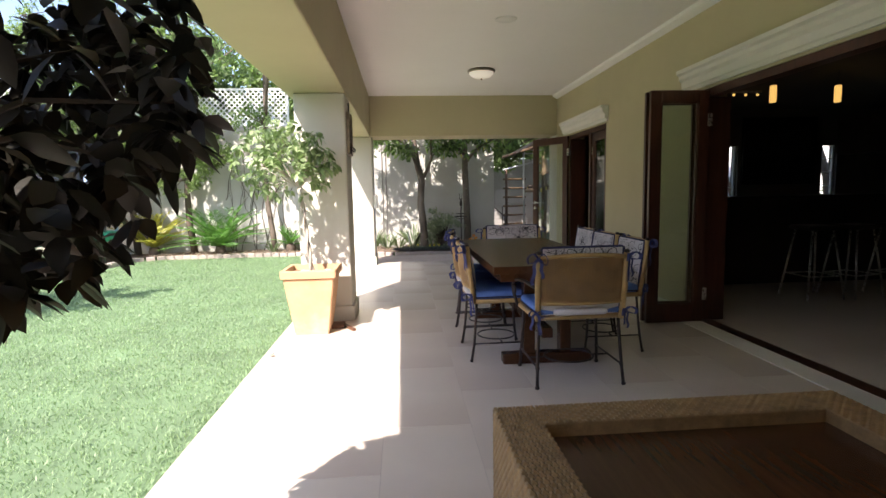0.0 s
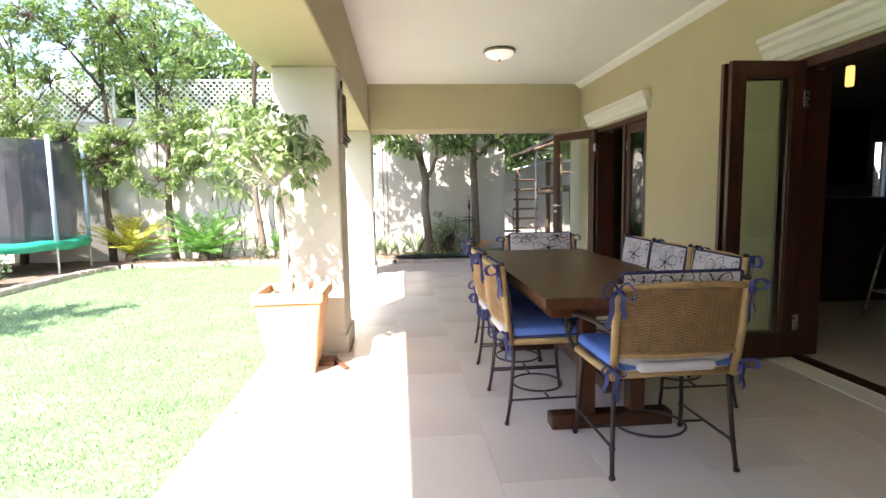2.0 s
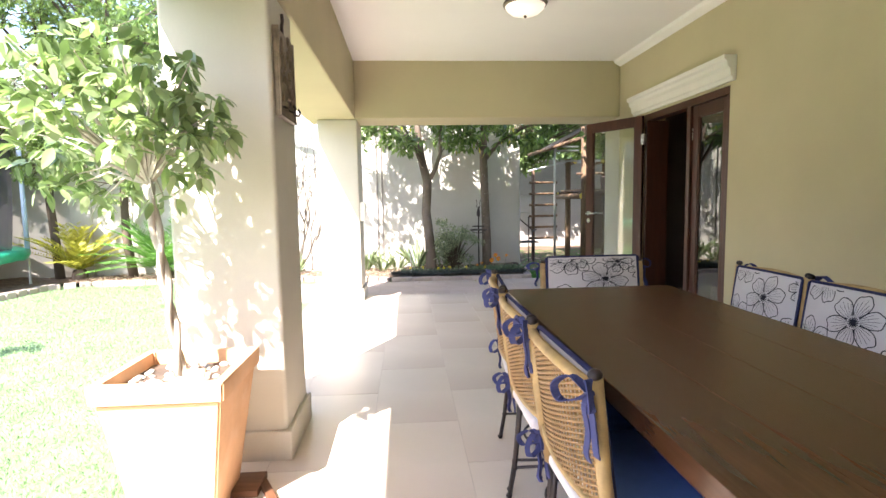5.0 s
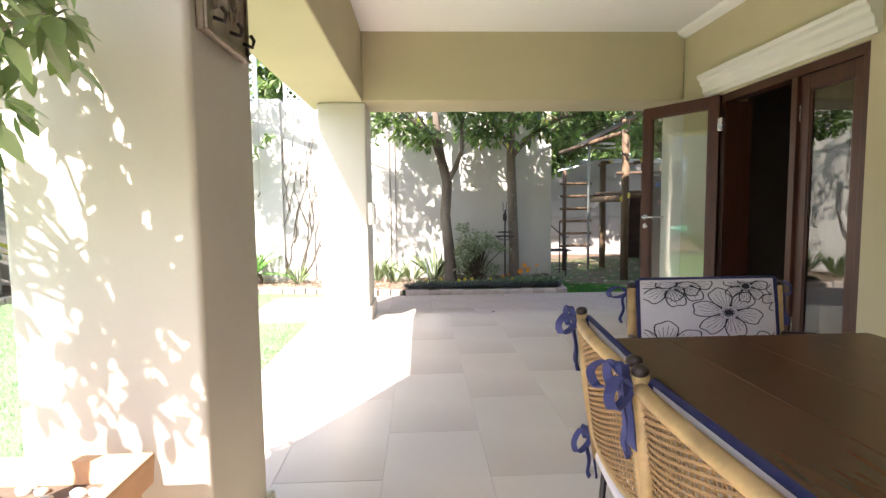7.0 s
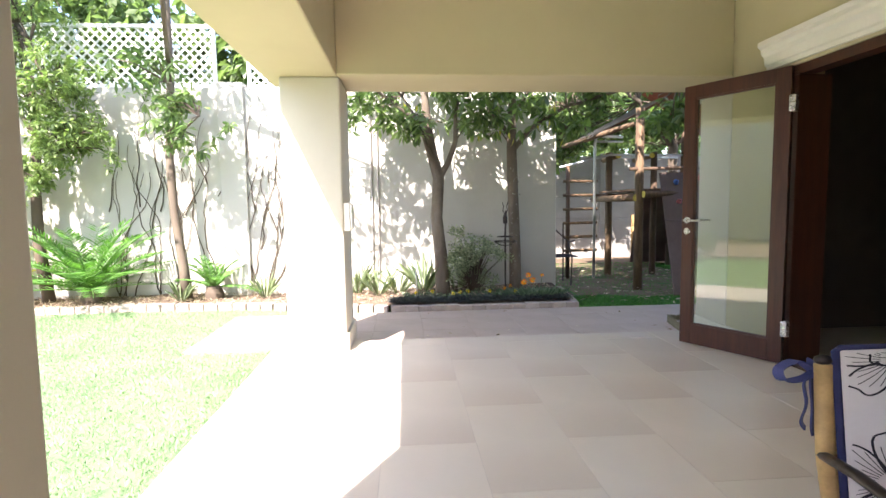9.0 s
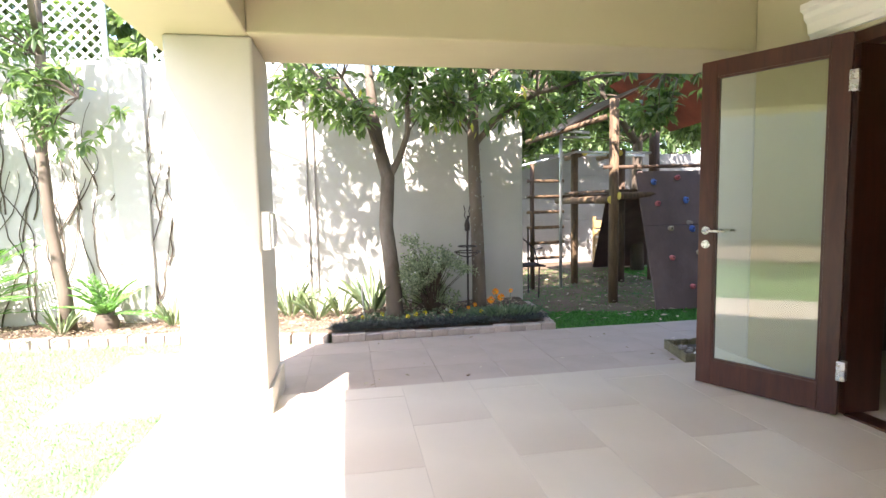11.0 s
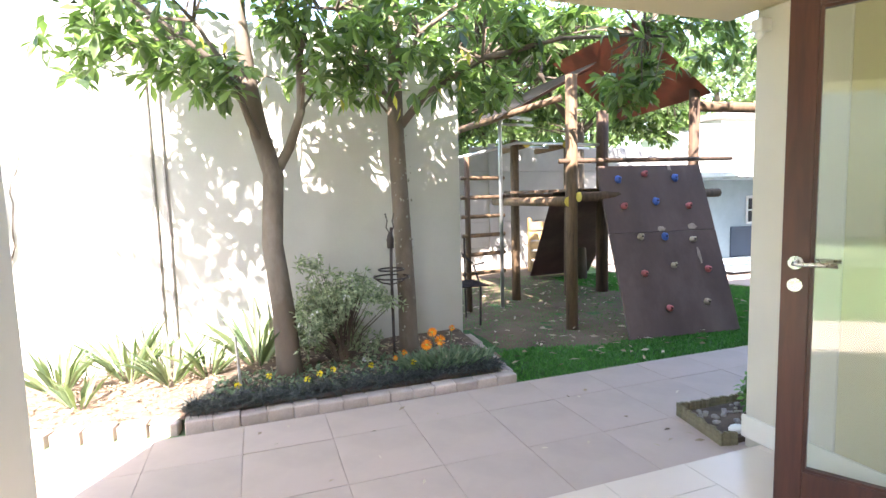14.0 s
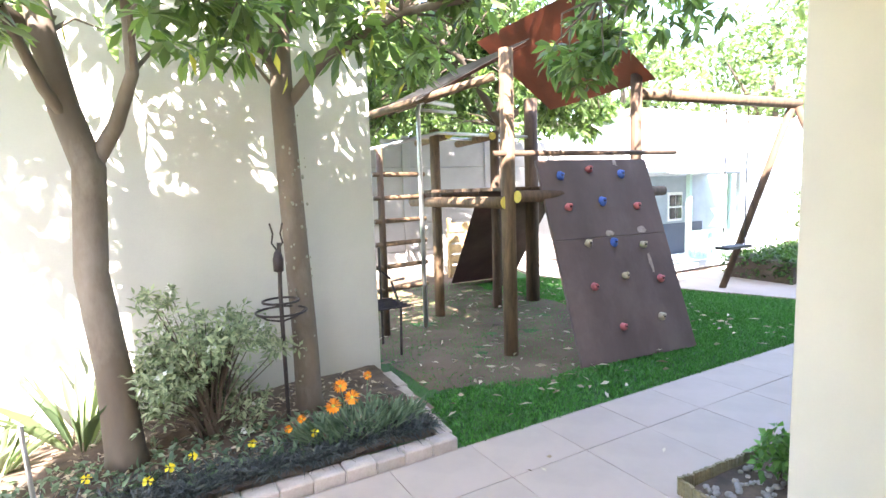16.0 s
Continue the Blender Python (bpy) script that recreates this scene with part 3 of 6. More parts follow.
def stroke(bm, pts, width):
    for p, q in zip(pts, pts[1:]):
        d = Vector((q[0] - p[0], 0, q[1] - p[1]))
        if d.length < 1e-5:
            continue
        n = Vector((-d.z, 0, d.x)).normalized() * width / 2
        a, b = Vector((p[0], 0, p[1])), Vector((q[0], 0, q[1]))
        bm.faces.new([bm.verts.new(v) for v in (a - n, b - n, b + n, a + n)])


def flower_print(bm, cx, cz, size, petals, turn, clip, whole=True):
    """The outline of an open poppy-like flower, cut off at the cushion's edge."""
    def put(line, w):
        seg = []
        for p in line:
            if abs(p[0]) < clip[0] and clip[1] < p[1] < clip[2]:
                seg.append(p)
            else:
                if len(seg) > 1:
                    stroke(bm, seg, w)
                seg = []
        if len(seg) > 1:
            stroke(bm, seg, w)

    for k in range(petals):
        a0 = turn + 2 * math.pi * k / petals
        half = math.pi / petals * 1.15
        edge = []
        for i in range(19):
            u = -1 + 2 * i / 18
            r = size * (1 - 0.75 * abs(u) ** 3.2) * (1 + 0.035 * math.sin(9 * u + k))
            edge.append((cx + r * math.cos(a0 + u * half), cz + r * math.sin(a0 + u * half)))
        put(edge, 0.0042)
        for u in (-0.55, -0.25, 0.05, 0.35, 0.62):
            a = a0 + u * half
            put([(cx + r * math.cos(a + 0.1 * (r / size - 0.5)), cz + r * math.sin(a + 0.1 * (r / size - 0.5))) for r in np.linspace(size * 0.22, size * (0.9 - 0.35 * abs(u)), 6)], 0.0016)
    if whole:
        for k in range(16):
            a = 2 * math.pi * k / 16 + turn
            put([(cx + r * math.cos(a), cz + r * math.sin(a)) for r in (0, size * 0.1, size * 0.2)], 0.0045)


LEAN = -7.5


def woven_back(half, z0, z1, bow_depth=0.03, rows=44, ribs=24):
    """A woven panel: flat strands that pass before and behind upright ribs."""
    bm = bmesh.new()
    xs = np.linspace(-half, half, 2 * ribs + 1)

    def depth(x):
        return -bow_depth * (1 - (x / half) ** 2)

    h = (z1 - z0) / rows
    for r in range(rows):
        zc = z0 + (r + 0.5) * h
        prev = None
        for i, x in enumerate(xs):
            y = depth(x) + 0.0042 * (1 if (i // 2 + r) % 2 else -1) * (1 if i % 2 else 0)
            cur = [bm.verts.new((x, y, zc - h * 0.46)), bm.verts.new((x, y - 0.002, zc)), bm.verts.new((x, y, zc + h * 0.46))]
            if prev:
                bm.faces.new((prev[0], cur[0], cur[1], prev[1]))
                bm.faces.new((prev[1], cur[1], cur[2], prev[2]))
            prev = cur
    for k in range(ribs):
        x = -half + half * (2 * k + 1) / ribs
        tube([(x, depth(x) + 0.001, z0), (x, depth(x) + 0.001, z1)], 0.003, 4, bm, cap=False)
    return bm


def turned(bm, m):
    bmesh.ops.transform(bm, matrix=m, verts=bm.verts[:])
    return bm


PUFF = 0.026


def puffed(u, v):
    return max(0.0, 1 - u * u) * max(0.0, 1 - v * v)


def pillow(half, z0, z1, y0, y1, n=14):
    """A stuffed cushion: two faces that swell between sewn edges."""
    bm = bmesh.new()
    mid, zm, zh = (y0 + y1) / 2, (z0 + z1) / 2, (z1 - z0) / 2
    sides = []
    for sg in (1, -1):
        rows = []
        for i in range(n + 1):
            u = math.sin((i / n - 0.5) * math.pi)
            row = []
            for j in range(n + 1):
                v = math.sin((j / n - 0.5) * math.pi)
                rim = ((1 - abs(u) ** 3) * (1 - abs(v) ** 3)) ** 0.6
                y = mid + sg * (y1 - mid) * rim + (PUFF * puffed(u, v) if sg > 0 else 0)
                row.append(bm.verts.new((u * half, y, zm + v * zh)))
            rows.append(row)
        sides.append(rows)
        for a, b in zip(rows, rows[1:]):
            for j in range(n):
                q = (a[j], b[j], b[j + 1], a[j + 1])
                bm.faces.new(q[::-1] if sg > 0 else q)
    bmesh.ops.remove_doubles(bm, verts=bm.verts[:], dist=0.0004)
    return bm


def dining_chair(arms, seed, label):
    rng = random.Random(seed)
    c = thing("dining_chair", (0, 0, 0), label, "chair", "chairs round the table")
    for sx in (1, -1):
        for sy in (1, -1):
            foot, top = Vector((sx * 0.243, sy * 0.205 - (0.025 if sy < 0 else -0.012), 0)), Vector((sx * 0.222, sy * 0.185, 0.425))
            pts = [foot, foot.lerp(top, 0.3) + Vector((0, -sy * 0.008, 0)), foot.lerp(top, 0.65) + Vector((0, -sy * 0.006, 0)), top]
            lg = tube(pts, 0.0095, 8)
            ball(foot + Vector((0, 0, 0.010)), 0.015, lg, 1, (1, 1, 0.7))
            ball(pts[1], 0.0145, lg, 1, (1, 1, 0.8))
            part("leg", lg, IRON, c, "", True)
    st = bmesh.new()
    for sx in (1, -1):
        tube([(sx * 0.235, -0.215, 0.13), (sx * 0.235, 0.20, 0.13)], 0.006, 6, st)
        tube([(sx * 0.235, 0.0, 0.13), (sx * 0.14, 0.0, 0.132)], 0.006, 6, st)
    tube([(0.14 * math.cos(a), 0.14 * math.sin(a), 0.132) for a in np.linspace(0, 2 * math.pi, 29)[:-1]], 0.006, 6, st, True)
    part("stretcher", st, IRON, c, "bronze iron stretcher with a ring", True)
    sf = tube([(0.235, -0.19, 0.44), (0.24, 0.20, 0.44), (0.215, 0.225, 0.44), (-0.215, 0.225, 0.44), (-0.24, 0.20, 0.44), (-0.235, -0.19, 0.44)], 0.017, 8, None, True)
    part("seat_frame", sf, RATTAN, c, "cane bound seat frame", True)
    cu = box(-0.235, 0.235, -0.20, 0.235, 0.452, 0.512, 0.024, seg=3)
    cushion = part("seat_cushion", cu, BLUE, c, "blue cotton seat cushion", True)
    edge = tube([(0.232, -0.19, 0.468), (0.232, 0.225, 0.468), (0.222, 0.233, 0.468), (-0.222, 0.233, 0.468), (-0.232, 0.225, 0.468), (-0.232, -0.19, 0.468)], 0.0065, 6, None, True)
    part("piping", edge, NAVY, cushion, "", True)
    back = Matrix.Translation((0, -0.205, 0.452)) @ pose(0, 0, 0, -LEAN, 0, 0) @ Matrix.Diagonal((1, 1, 0.91, 1))
    fr = bmesh.new()
    for sx in (1, -1):
        tube([(sx * 0.232, 0, -0.03), (sx * 0.240, -0.004, 0.20), (sx * 0.238, 0.004, 0.43)], 0.0165, 8, fr)
    tube([(x, -0.026 * (1 - (x / 0.235) ** 2), 0.405 + 0.022 * (1 - (x / 0.235) ** 2)) for x in np.linspace(-0.235, 0.235, 9)], 0.0145, 8, fr)
    tube([(x, -0.026 * (1 - (x / 0.235) ** 2), 0.092) for x in np.linspace(-0.235, 0.235, 9)], 0.0125, 8, fr)
    part("back_frame", turned(fr, back), RATTAN, c, "bent cane back frame", True)
    for sx in (1, -1):
        part("finial", turned(ball((sx * 0.238, 0.004, 0.440), 0.0165, None, 2, (1, 1, 0.85)), back), IRON, c, "", True)
    tagged(part("backrest", turned(woven_back(0.226, 0.095, 0.408), back), WEAVE, c, "woven honey wicker back"), kind="stuff")
    top = 0.472 if arms else 0.424
    pil = part("back_cushion", turned(pillow(0.224, -0.012, top, 0.0, 0.034), back), COTTON, c, "white cushion printed with black line flowers", True)
    part("cushion_fold", box(-0.15, 0.15, -0.236, -0.19, 0.455, 0.498, 0.0205, seg=5), COTTON, c, "white lower edge of the back cushion", True)
    pr = bmesh.new()
    clip = (0.212, 0.01, top - 0.014)
    flower_print(pr, rng.uniform(-0.06, -0.02), rng.uniform(0.27, 0.31), 0.115, 6, rng.random() * 2, clip)
    flower_print(pr, 0.15, 0.14, 0.13, 7, rng.random(), clip, False)
    flower_print(pr, -0.19, 0.13, 0.09, 6, rng.random(), clip, False)
    flower_print(pr, 0.13, 0.44, 0.10, 6, rng.random(), clip, False)
    flower_print(pr, -0.24, 0.37, 0.07, 6, rng.random(), clip, False)
    if arms:
        flower_print(pr, -0.12, 0.43, 0.075, 7, 0.4, clip)
        flower_print(pr, 0.08, 0.45, 0.09, 6, 1.1, clip, False)
    centre, reach = (top - 0.012) / 2, (top + 0.012) / 2
    for v in pr.verts:
        u, w = v.co.x / 0.224, (v.co.z - centre) / reach
        v.co.y += 0.0182 + 0.017 * (max(0.0, 1 - abs(u) ** 3) * max(0.0, 1 - abs(w) ** 3)) ** 0.6 + PUFF * puffed(u, w)
    turned(pr, back)
    tagged(part("print", pr, INK, pil), kind="stuff")
    if arms:
        rv = bmesh.new()
        band = (0.205, 0.425, top - 0.006)
        for x in (-0.15, -0.02, 0.12):
            flower_print(rv, x, 0.41, 0.075, 7, x * 5, band, False)
        for v in rv.verts:
            w = (v.co.z - centre) / reach
            v.co.y += 0.0155 - 0.017 * (max(0.0, 1 - abs(v.co.x / 0.224) ** 3) * max(0.0, 1 - abs(w) ** 3)) ** 0.6
        tagged(part("print", turned(rv, back), INK, pil), kind="stuff")
    ed = tube([(0.224, 0.017, -0.006), (0.224, 0.017, top - 0.007), (0.214, 0.017, top), (-0.214, 0.017, top), (-0.224, 0.017, top - 0.007), (-0.224, 0.017, -0.006), (-0.214, 0.017, -0.012), (0.214, 0.017, -0.012)], 0.0075, 6, None, True)
    part("piping", turned(ed, back), NAVY, pil, "", True)
    for sx in (1, -1):
        for z, sz in ((0.405, 0.76), (0.03, 0.66)):
            part("tie", turned(bow((sx * 0.245, -0.014, z), (sx * 0.5, -1, 0), rng, sz), back), RIBBON, c, "tied navy ribbon")
    if arms:
        for sx in (1, -1):
            arm = tube([(sx * 0.245, -0.235, 0.63), (sx * 0.275, -0.10, 0.655), (sx * 0.285, 0.06, 0.645), (sx * 0.28, 0.20, 0.615), (sx * 0.275, 0.255, 0.575), (sx * 0.275, 0.245, 0.535), (sx * 0.275, 0.205, 0.53), (sx * 0.275, 0.195, 0.565), (sx * 0.275, 0.222, 0.578)], 0.0105, 8)
            tube([(sx * 0.276, 0.24, 0.53), (sx * 0.255, 0.215, 0.43)], 0.0095, 8, arm)
            part("armrest", arm, IRON, c, "scrolled iron armrest", True)
    return c


plain = dining_chair(False, 3, "cane dining chair with iron legs, blue seat and flowered cushion")
armed = dining_chair(True, 8, "cane armchair with iron legs and blue seat at the table head")
LEFT_X, RIGHT_X = 0.985, 1.835
places = [(LEFT_X, 3.66, -90), (LEFT_X, 4.165, -90), (LEFT_X + 0.035, 4.675, -95.5), (RIGHT_X, 3.72, 90), (RIGHT_X, 4.27, 91), (RIGHT_X + 0.01, 4.78, 90)]
plain.matrix_world = pose(*places[0][:2], 0, 0, 0, places[0][2] + 1.5)
for x, y, r in places[1:]:
    copy_thing(plain, pose(x, y, 0, 0, 0, r))
WIDE = Matrix.Diagonal((1.14, 1, 1, 1))
armed.matrix_world = pose(1.365, 3.07, 0, 0, 0, 1.0) @ WIDE
copy_thing(armed, pose(1.525, 5.37, 0, 0, 0, 180) @ Matrix.Diagonal((1.14, 1, 0.95, 1)))

# ---- table ----
tb = thing("dining_table", (1.295, 4.045, 0), "long dark stained wooden dining table with trestle feet", "table")
for i in range(4):
    x0 = -0.43 + i * 0.215
    part("plank", box(x0 + 0.0002, x0 + 0.2148, -1.0, 1.0, 0.69, 0.74, 0.0015), TABLEWOOD, tb)
part("apron", box(-0.36, 0.36, -0.85, 0.85, 0.615, 0.689), TABLEWOOD, tb)
for sy in (1, -1):
    y = sy * 0.68
    part("foot", box(-0.32, 0.32, y - 0.05, y + 0.05, 0.0, 0.075, 0.012), TABLEWOOD, tb)
    for sx in (1, -1):
        part("leg", box(sx * 0.13 - 0.04, sx * 0.13 + 0.04, y - 0.04, y + 0.04, 0.075, 0.615, 0.006), TABLEWOOD, tb)
part("stretcher", box(-0.04, 0.04, -0.72, 0.72, 0.18, 0.25, 0.006), TABLEWOOD, tb)


# ---- rattan coffee table at the start of the walk ----
def basket(o, u, v, w, h, cell=0.017, lift=0.0045, bm=None):
    """Small raised woven cells over a rectangle from o along u and v."""
    bm = bm or bmesh.new()
    o, u, v = Vector(o), Vector(u), Vector(v)
    n = u.cross(v).normalized()
    nu, nv = max(1, round(w / cell)), max(1, round(h / cell))
    du, dv = w / nu, h / nv
    for i in range(nu):
        for j in range(nv):
            c = o + u * (i + 0.5) * du + v * (j + 0.5) * dv
            flip = (i + j) % 2
            a, b = (0.56, 0.36) if flip else (0.36, 0.56)
            q = [c + u * du * sx * a + v * dv * sy * b for sx, sy in ((-1, -1), (1, -1), (1, 1), (-1, 1))]
            m1, m2 = (c - u * du * 0.3 + n * lift, c + u * du * 0.3 + n * lift) if flip else (c - v * dv * 0.3 + n * lift, c + v * dv * 0.3 + n * lift)
            vs = [bm.verts.new(p) for p in (*q, m1, m2)]
            if flip:
                fs = ((0, 1, 5, 4), (1, 2, 5), (2, 3, 4, 5), (3, 0, 4))
            else:
                fs = ((1, 2, 5, 4), (2, 3, 5), (3, 0, 4, 5), (0, 1, 4))
            for f in fs:
                bm.faces.new([vs[k] for k in f])
    return bm


RX0, RX1, RY0, RY1, RZ, RIM = 0.605, 1.95, 0.42, 1.62, 0.425, 0.155
rt = thing("coffee_table", (0, 0, 0), "low woven rattan coffee table with a sunken brown top", "table")
part("body", box(RX0 + 0.004, RX1 - 0.004, RY0 + 0.004, RY1 - 0.004, 0.0, 0.36), WICKER, rt)
rim = box(RX0 + 0.004, RX0 + RIM, RY0 + 0.004, RY1 - 0.004, 0.36, RZ - 0.004, 0.006)
box(RX1 - RIM, RX1 - 0.004, RY0 + 0.004, RY1 - 0.004, 0.36, RZ - 0.004, 0.006, rim)
box(RX0 + RIM, RX1 - RIM, RY1 - RIM, RY1 - 0.004, 0.36, RZ - 0.004, 0.006, rim)
box(RX0 + RIM, RX1 - RIM, RY0 + 0.004, RY0 + RIM, 0.36, RZ - 0.004, 0.006, rim)
part("rim", rim, WICKER, rt)
wv = basket((RX0, RY0, RZ - 0.003), (1, 0, 0), (0, 1, 0), RIM, RY1 - RY0)
basket((RX1 - RIM, RY0, RZ - 0.003), (1, 0, 0), (0, 1, 0), RIM, RY1 - RY0, bm=wv)
basket((RX0 + RIM, RY1 - RIM, RZ - 0.003), (1, 0, 0), (0, 1, 0), RX1 - RX0 - 2 * RIM, RIM, bm=wv)
basket((RX0 + 0.003, RY1, 0.01), (0, -1, 0), (0, 0, 1), RY1 - RY0, RZ - 0.014, bm=wv)
tagged(part("weave", wv, WICKER, rt, "woven rattan strands"), kind="stuff")
part("top_panel", box(RX0 + RIM, RX1 - RIM, RY0 + RIM, RY1 - RIM, 0.36, 0.372), TABLEWOOD, rt, "sunken brown wooden top")


# ---- potted trees ----
def plant_pot(name, at, label):
    p = thing(name, at, label, "plant pot", "terracotta pots")
    bm = bmesh.new()
    prof = [(0.145, 0.0), (0.215, 0.50), (0.205, 0.505), (0.232, 0.51), (0.236, 0.57), (0.232, 0.578), (0.20, 0.578), (0.195, 0.50)]
    rings = [[bm.verts.new((sx * r, sy * r, z)) for sx, sy in ((-1, -1), (1, -1), (1, 1), (-1, 1))] for r, z in prof]
    for a, b in zip(rings, rings[1:]):
        for k in range(4):
            bm.faces.new((a[k], a[(k + 1) % 4], b[(k + 1) % 4], b[k]))
    bm.faces.new(rings[0][::-1])
    bmesh.ops.bevel(bm, geom=[e for e in bm.edges if abs(e.verts[0].co.z - e.verts[1].co.z) > 0.05], offset=0.008, segments=2, affect="EDGES")
    part("pot", bm, TERRACOTTA, p)
    part("soil", box(-0.197, 0.197, -0.197, 0.197, 0.44, 0.525), SOIL, p)
    prnd = random.Random(17)
    stones = bmesh.new()
    for i in range(90):
        ball((prnd.uniform(-0.18, 0.18), prnd.uniform(-0.18, 0.18), 0.528), prnd.uniform(0.012, 0.024), stones, 1, (1, prnd.uniform(0.7, 1), 0.6))
    tagged(part("pebble_fill", stones, PALEPEBBLE, p, "pale pebbles on the soil", True), kind="stuff")
    part("shard", turned(box(-0.035, 0.035, -0.006, 0.006, 0.0, 0.075, 0.003), pose(0.09, -0.12, 0.52, -14, 6, 20)), TERRACOTTA, p, "upright terracotta shard")
    return p


def ball_tree(name, at, foot, centre, radius, count, material, size, label, seed, bark, tall=0.8):
    t = thing(name, at, label, "tree")
    rng = random.Random(seed)
    a = Vector(foot)
    b = Vector(centre) - Vector((0, 0, radius * 0.55))
    b = Vector((a.x * 0.6 + centre[0] * 0.4, a.y * 0.6 + centre[1] * 0.4, b.z))
    for k in range(2):
        pts = [a.lerp(b, i / 14) + Vector((0.013 * math.cos(i * 0.9 + k * math.pi), 0.013 * math.sin(i * 0.9 + k * math.pi), 0)) for i in range(15)]
        part("trunk", tube(pts, 0.0135, 8), bark, t, "pale braided stem", True)
    tw = bmesh.new()
    tips = blob_points(count, centre, (radius, radius * 0.95, radius * tall), 0.35, 2.0, -0.2, 0.12)
    for p in tips[::max(6, count // 45)]:
        tube([b, b.lerp(Vector(p), 0.5) + Vector((0, 0, 0.05)), Vector(p)], [0.008, 0.005, 0.002], 4, tw)
    tagged(part("twig_growth", tw, bark, t, "thin twigs"), kind="stuff")
    base, way = rosettes(tips, 5 if size > 0.08 else 4, 1.0, 0.75)
    leaves("crown", base, way, RNG.uniform(0.75, 1.2, len(base)) * size, RNG.uniform(0.8, 1.1, len(base)) * size * 0.60, material, t, fold=0.10, droop=0.25, shape=OVATE)
    return t


POT1, POT0 = (-0.525, 4.485, 0.0), (-0.45, 0.50, 0.0)
plant_pot("plant_pot", POT1, "square tapered terracotta pot beside the veranda column")
ball_tree("ficus_tree", (0, 0, 0), (POT1[0], POT1[1], 0.52), (-0.715, 4.46, 1.52), 0.43, 300, LEAF_FICUS, 0.062, "clipped ficus tree with pale green leaves in a pot", 4, BARKPALE)
plant_pot("plant_pot", POT0, "square tapered terracotta pot at the veranda edge")
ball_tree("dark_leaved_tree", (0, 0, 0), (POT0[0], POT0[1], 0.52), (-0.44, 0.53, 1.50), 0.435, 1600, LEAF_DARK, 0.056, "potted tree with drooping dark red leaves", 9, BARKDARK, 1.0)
off = thing("wooden_offcut", (-0.225, 4.52, 0.0), "short brown wooden offcut lying by the pot", "wood", rz=-62)
part("board", box(-0.13, 0.13, -0.018, 0.018, 0, 0.022, 0.003), OFFCUT, off)
sauc = thing("pot_tray", (-0.40, 4.60, 0.0), "flat brown wooden tray behind the pot", "tray")
part("tray", box(-0.02, 0.13, -0.09, 0.07, 0.0, 0.03, 0.004), OFFCUT, sauc)

# ---- fittings of the veranda ----
lamp = thing("ceiling_light", (1.39, 6.86, CEIL), "round ceiling light with a frosted glass bowl and bronze rim", "lamp")
part("rim", lathe([(0.0, 0.0), (0.175, 0.0), (0.185, -0.012), (0.18, -0.028), (0.165, -0.034)], seg=36), BRONZE, lamp, "", True)
part("bowl", lathe([(0.166, -0.030), (0.155, -0.055), (0.12, -0.085), (0.07, -0.103), (0.0, -0.108)], seg=36), FROST, lamp, "frosted glass bowl", True)
part("finial", ball((0, 0, -0.116), 0.013, None, 2), BRONZE, lamp, "", True)
spk = thing("ceiling_speaker", (1.31, 4.80, CEIL), "flat round grey ceiling speaker", "speaker")
part("grille", lathe([(0.0, -0.012), (0.085, -0.012), (0.10, -0.006), (0.103, 0.0)], seg=32), PLASTIC, spk, "", True)

pq = thing("wall_plaque", (-0.215, 5.05, 1.60), "aged bronze relief plaque with hooks on the column", "plaque")
part("plate", box(0.0, 0.022, -0.165, 0.165, 0.0, 0.40, 0.004), BRONZE, pq)
part("frame", box(0.022, 0.03, -0.165, 0.165, 0.0, 0.014, 0.002, box(0.022, 0.03, -0.165, -0.151, 0.014, 0.40, 0.002, box(0.022, 0.03, 0.151, 0.165, 0.014, 0.40, 0.002))), BRONZE, pq)
rel = bmesh.new()
prng = random.Random(5)
for i in range(46):
    y, z = prng.uniform(-0.13, 0.13), prng.uniform(0.09, 0.39)
    ball((0.024, y, z), prng.uniform(0.008, 0.02), rel, 1, (0.6, prng.uniform(0.5, 1), prng.uniform(0.8, 2)))
tagged(part("relief", rel, BRONZE, pq, "cast relief figures of foliage", True), kind="stuff")
for y in (-0.10, 0.02, 0.13):
    part("hook", tube([(0.022, y, 0.05), (0.05, y, 0.04), (0.055, y, 0.06), (0.045, y, 0.075)], 0.006, 8), IRON, pq, "", True)
part("finial", tube([(0.01, 0.0, 0.40), (0.012, -0.01, 0.44), (0.012, 0.012, 0.47), (0.012, 0.0, 0.50)], 0.008, 8), IRON, pq, "", True)

sb = thing("switch_box", (-0.185, 8.84, 0.965), "white weatherproof switch box on the column", "switch")
part("case", box(0, 0.05, -0.07, 0.07, 0, 0.225, 0.006), PLASTIC, sb)
part("lid", box(0.051, 0.066, -0.064, 0.064, 0.012, 0.213, 0.005), PLASTIC, sb)
part("latch", box(0.03, 0.07, 0.071, 0.083, 0.04, 0.17, 0.003), PLASTIC, sb)

cam_box = thing("wall_lamp", (2.97, 9.10, 2.05), "small white lamp fitting under the beam", "lamp")
part("case", box(-0.07, 0.0, -0.03, 0.03, 0.0, 0.06, 0.008), PLASTIC, cam_box)
part("lens", ball((-0.05, 0, -0.012), 0.022, None, 2), PLASTIC, cam_box, "", True)

# ---- the dark room ----
bar = thing("bar_counter", (0, 0, 0), "dark wooden breakfast bar in the living room", "counter")
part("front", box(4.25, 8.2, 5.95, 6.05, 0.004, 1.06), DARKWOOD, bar)
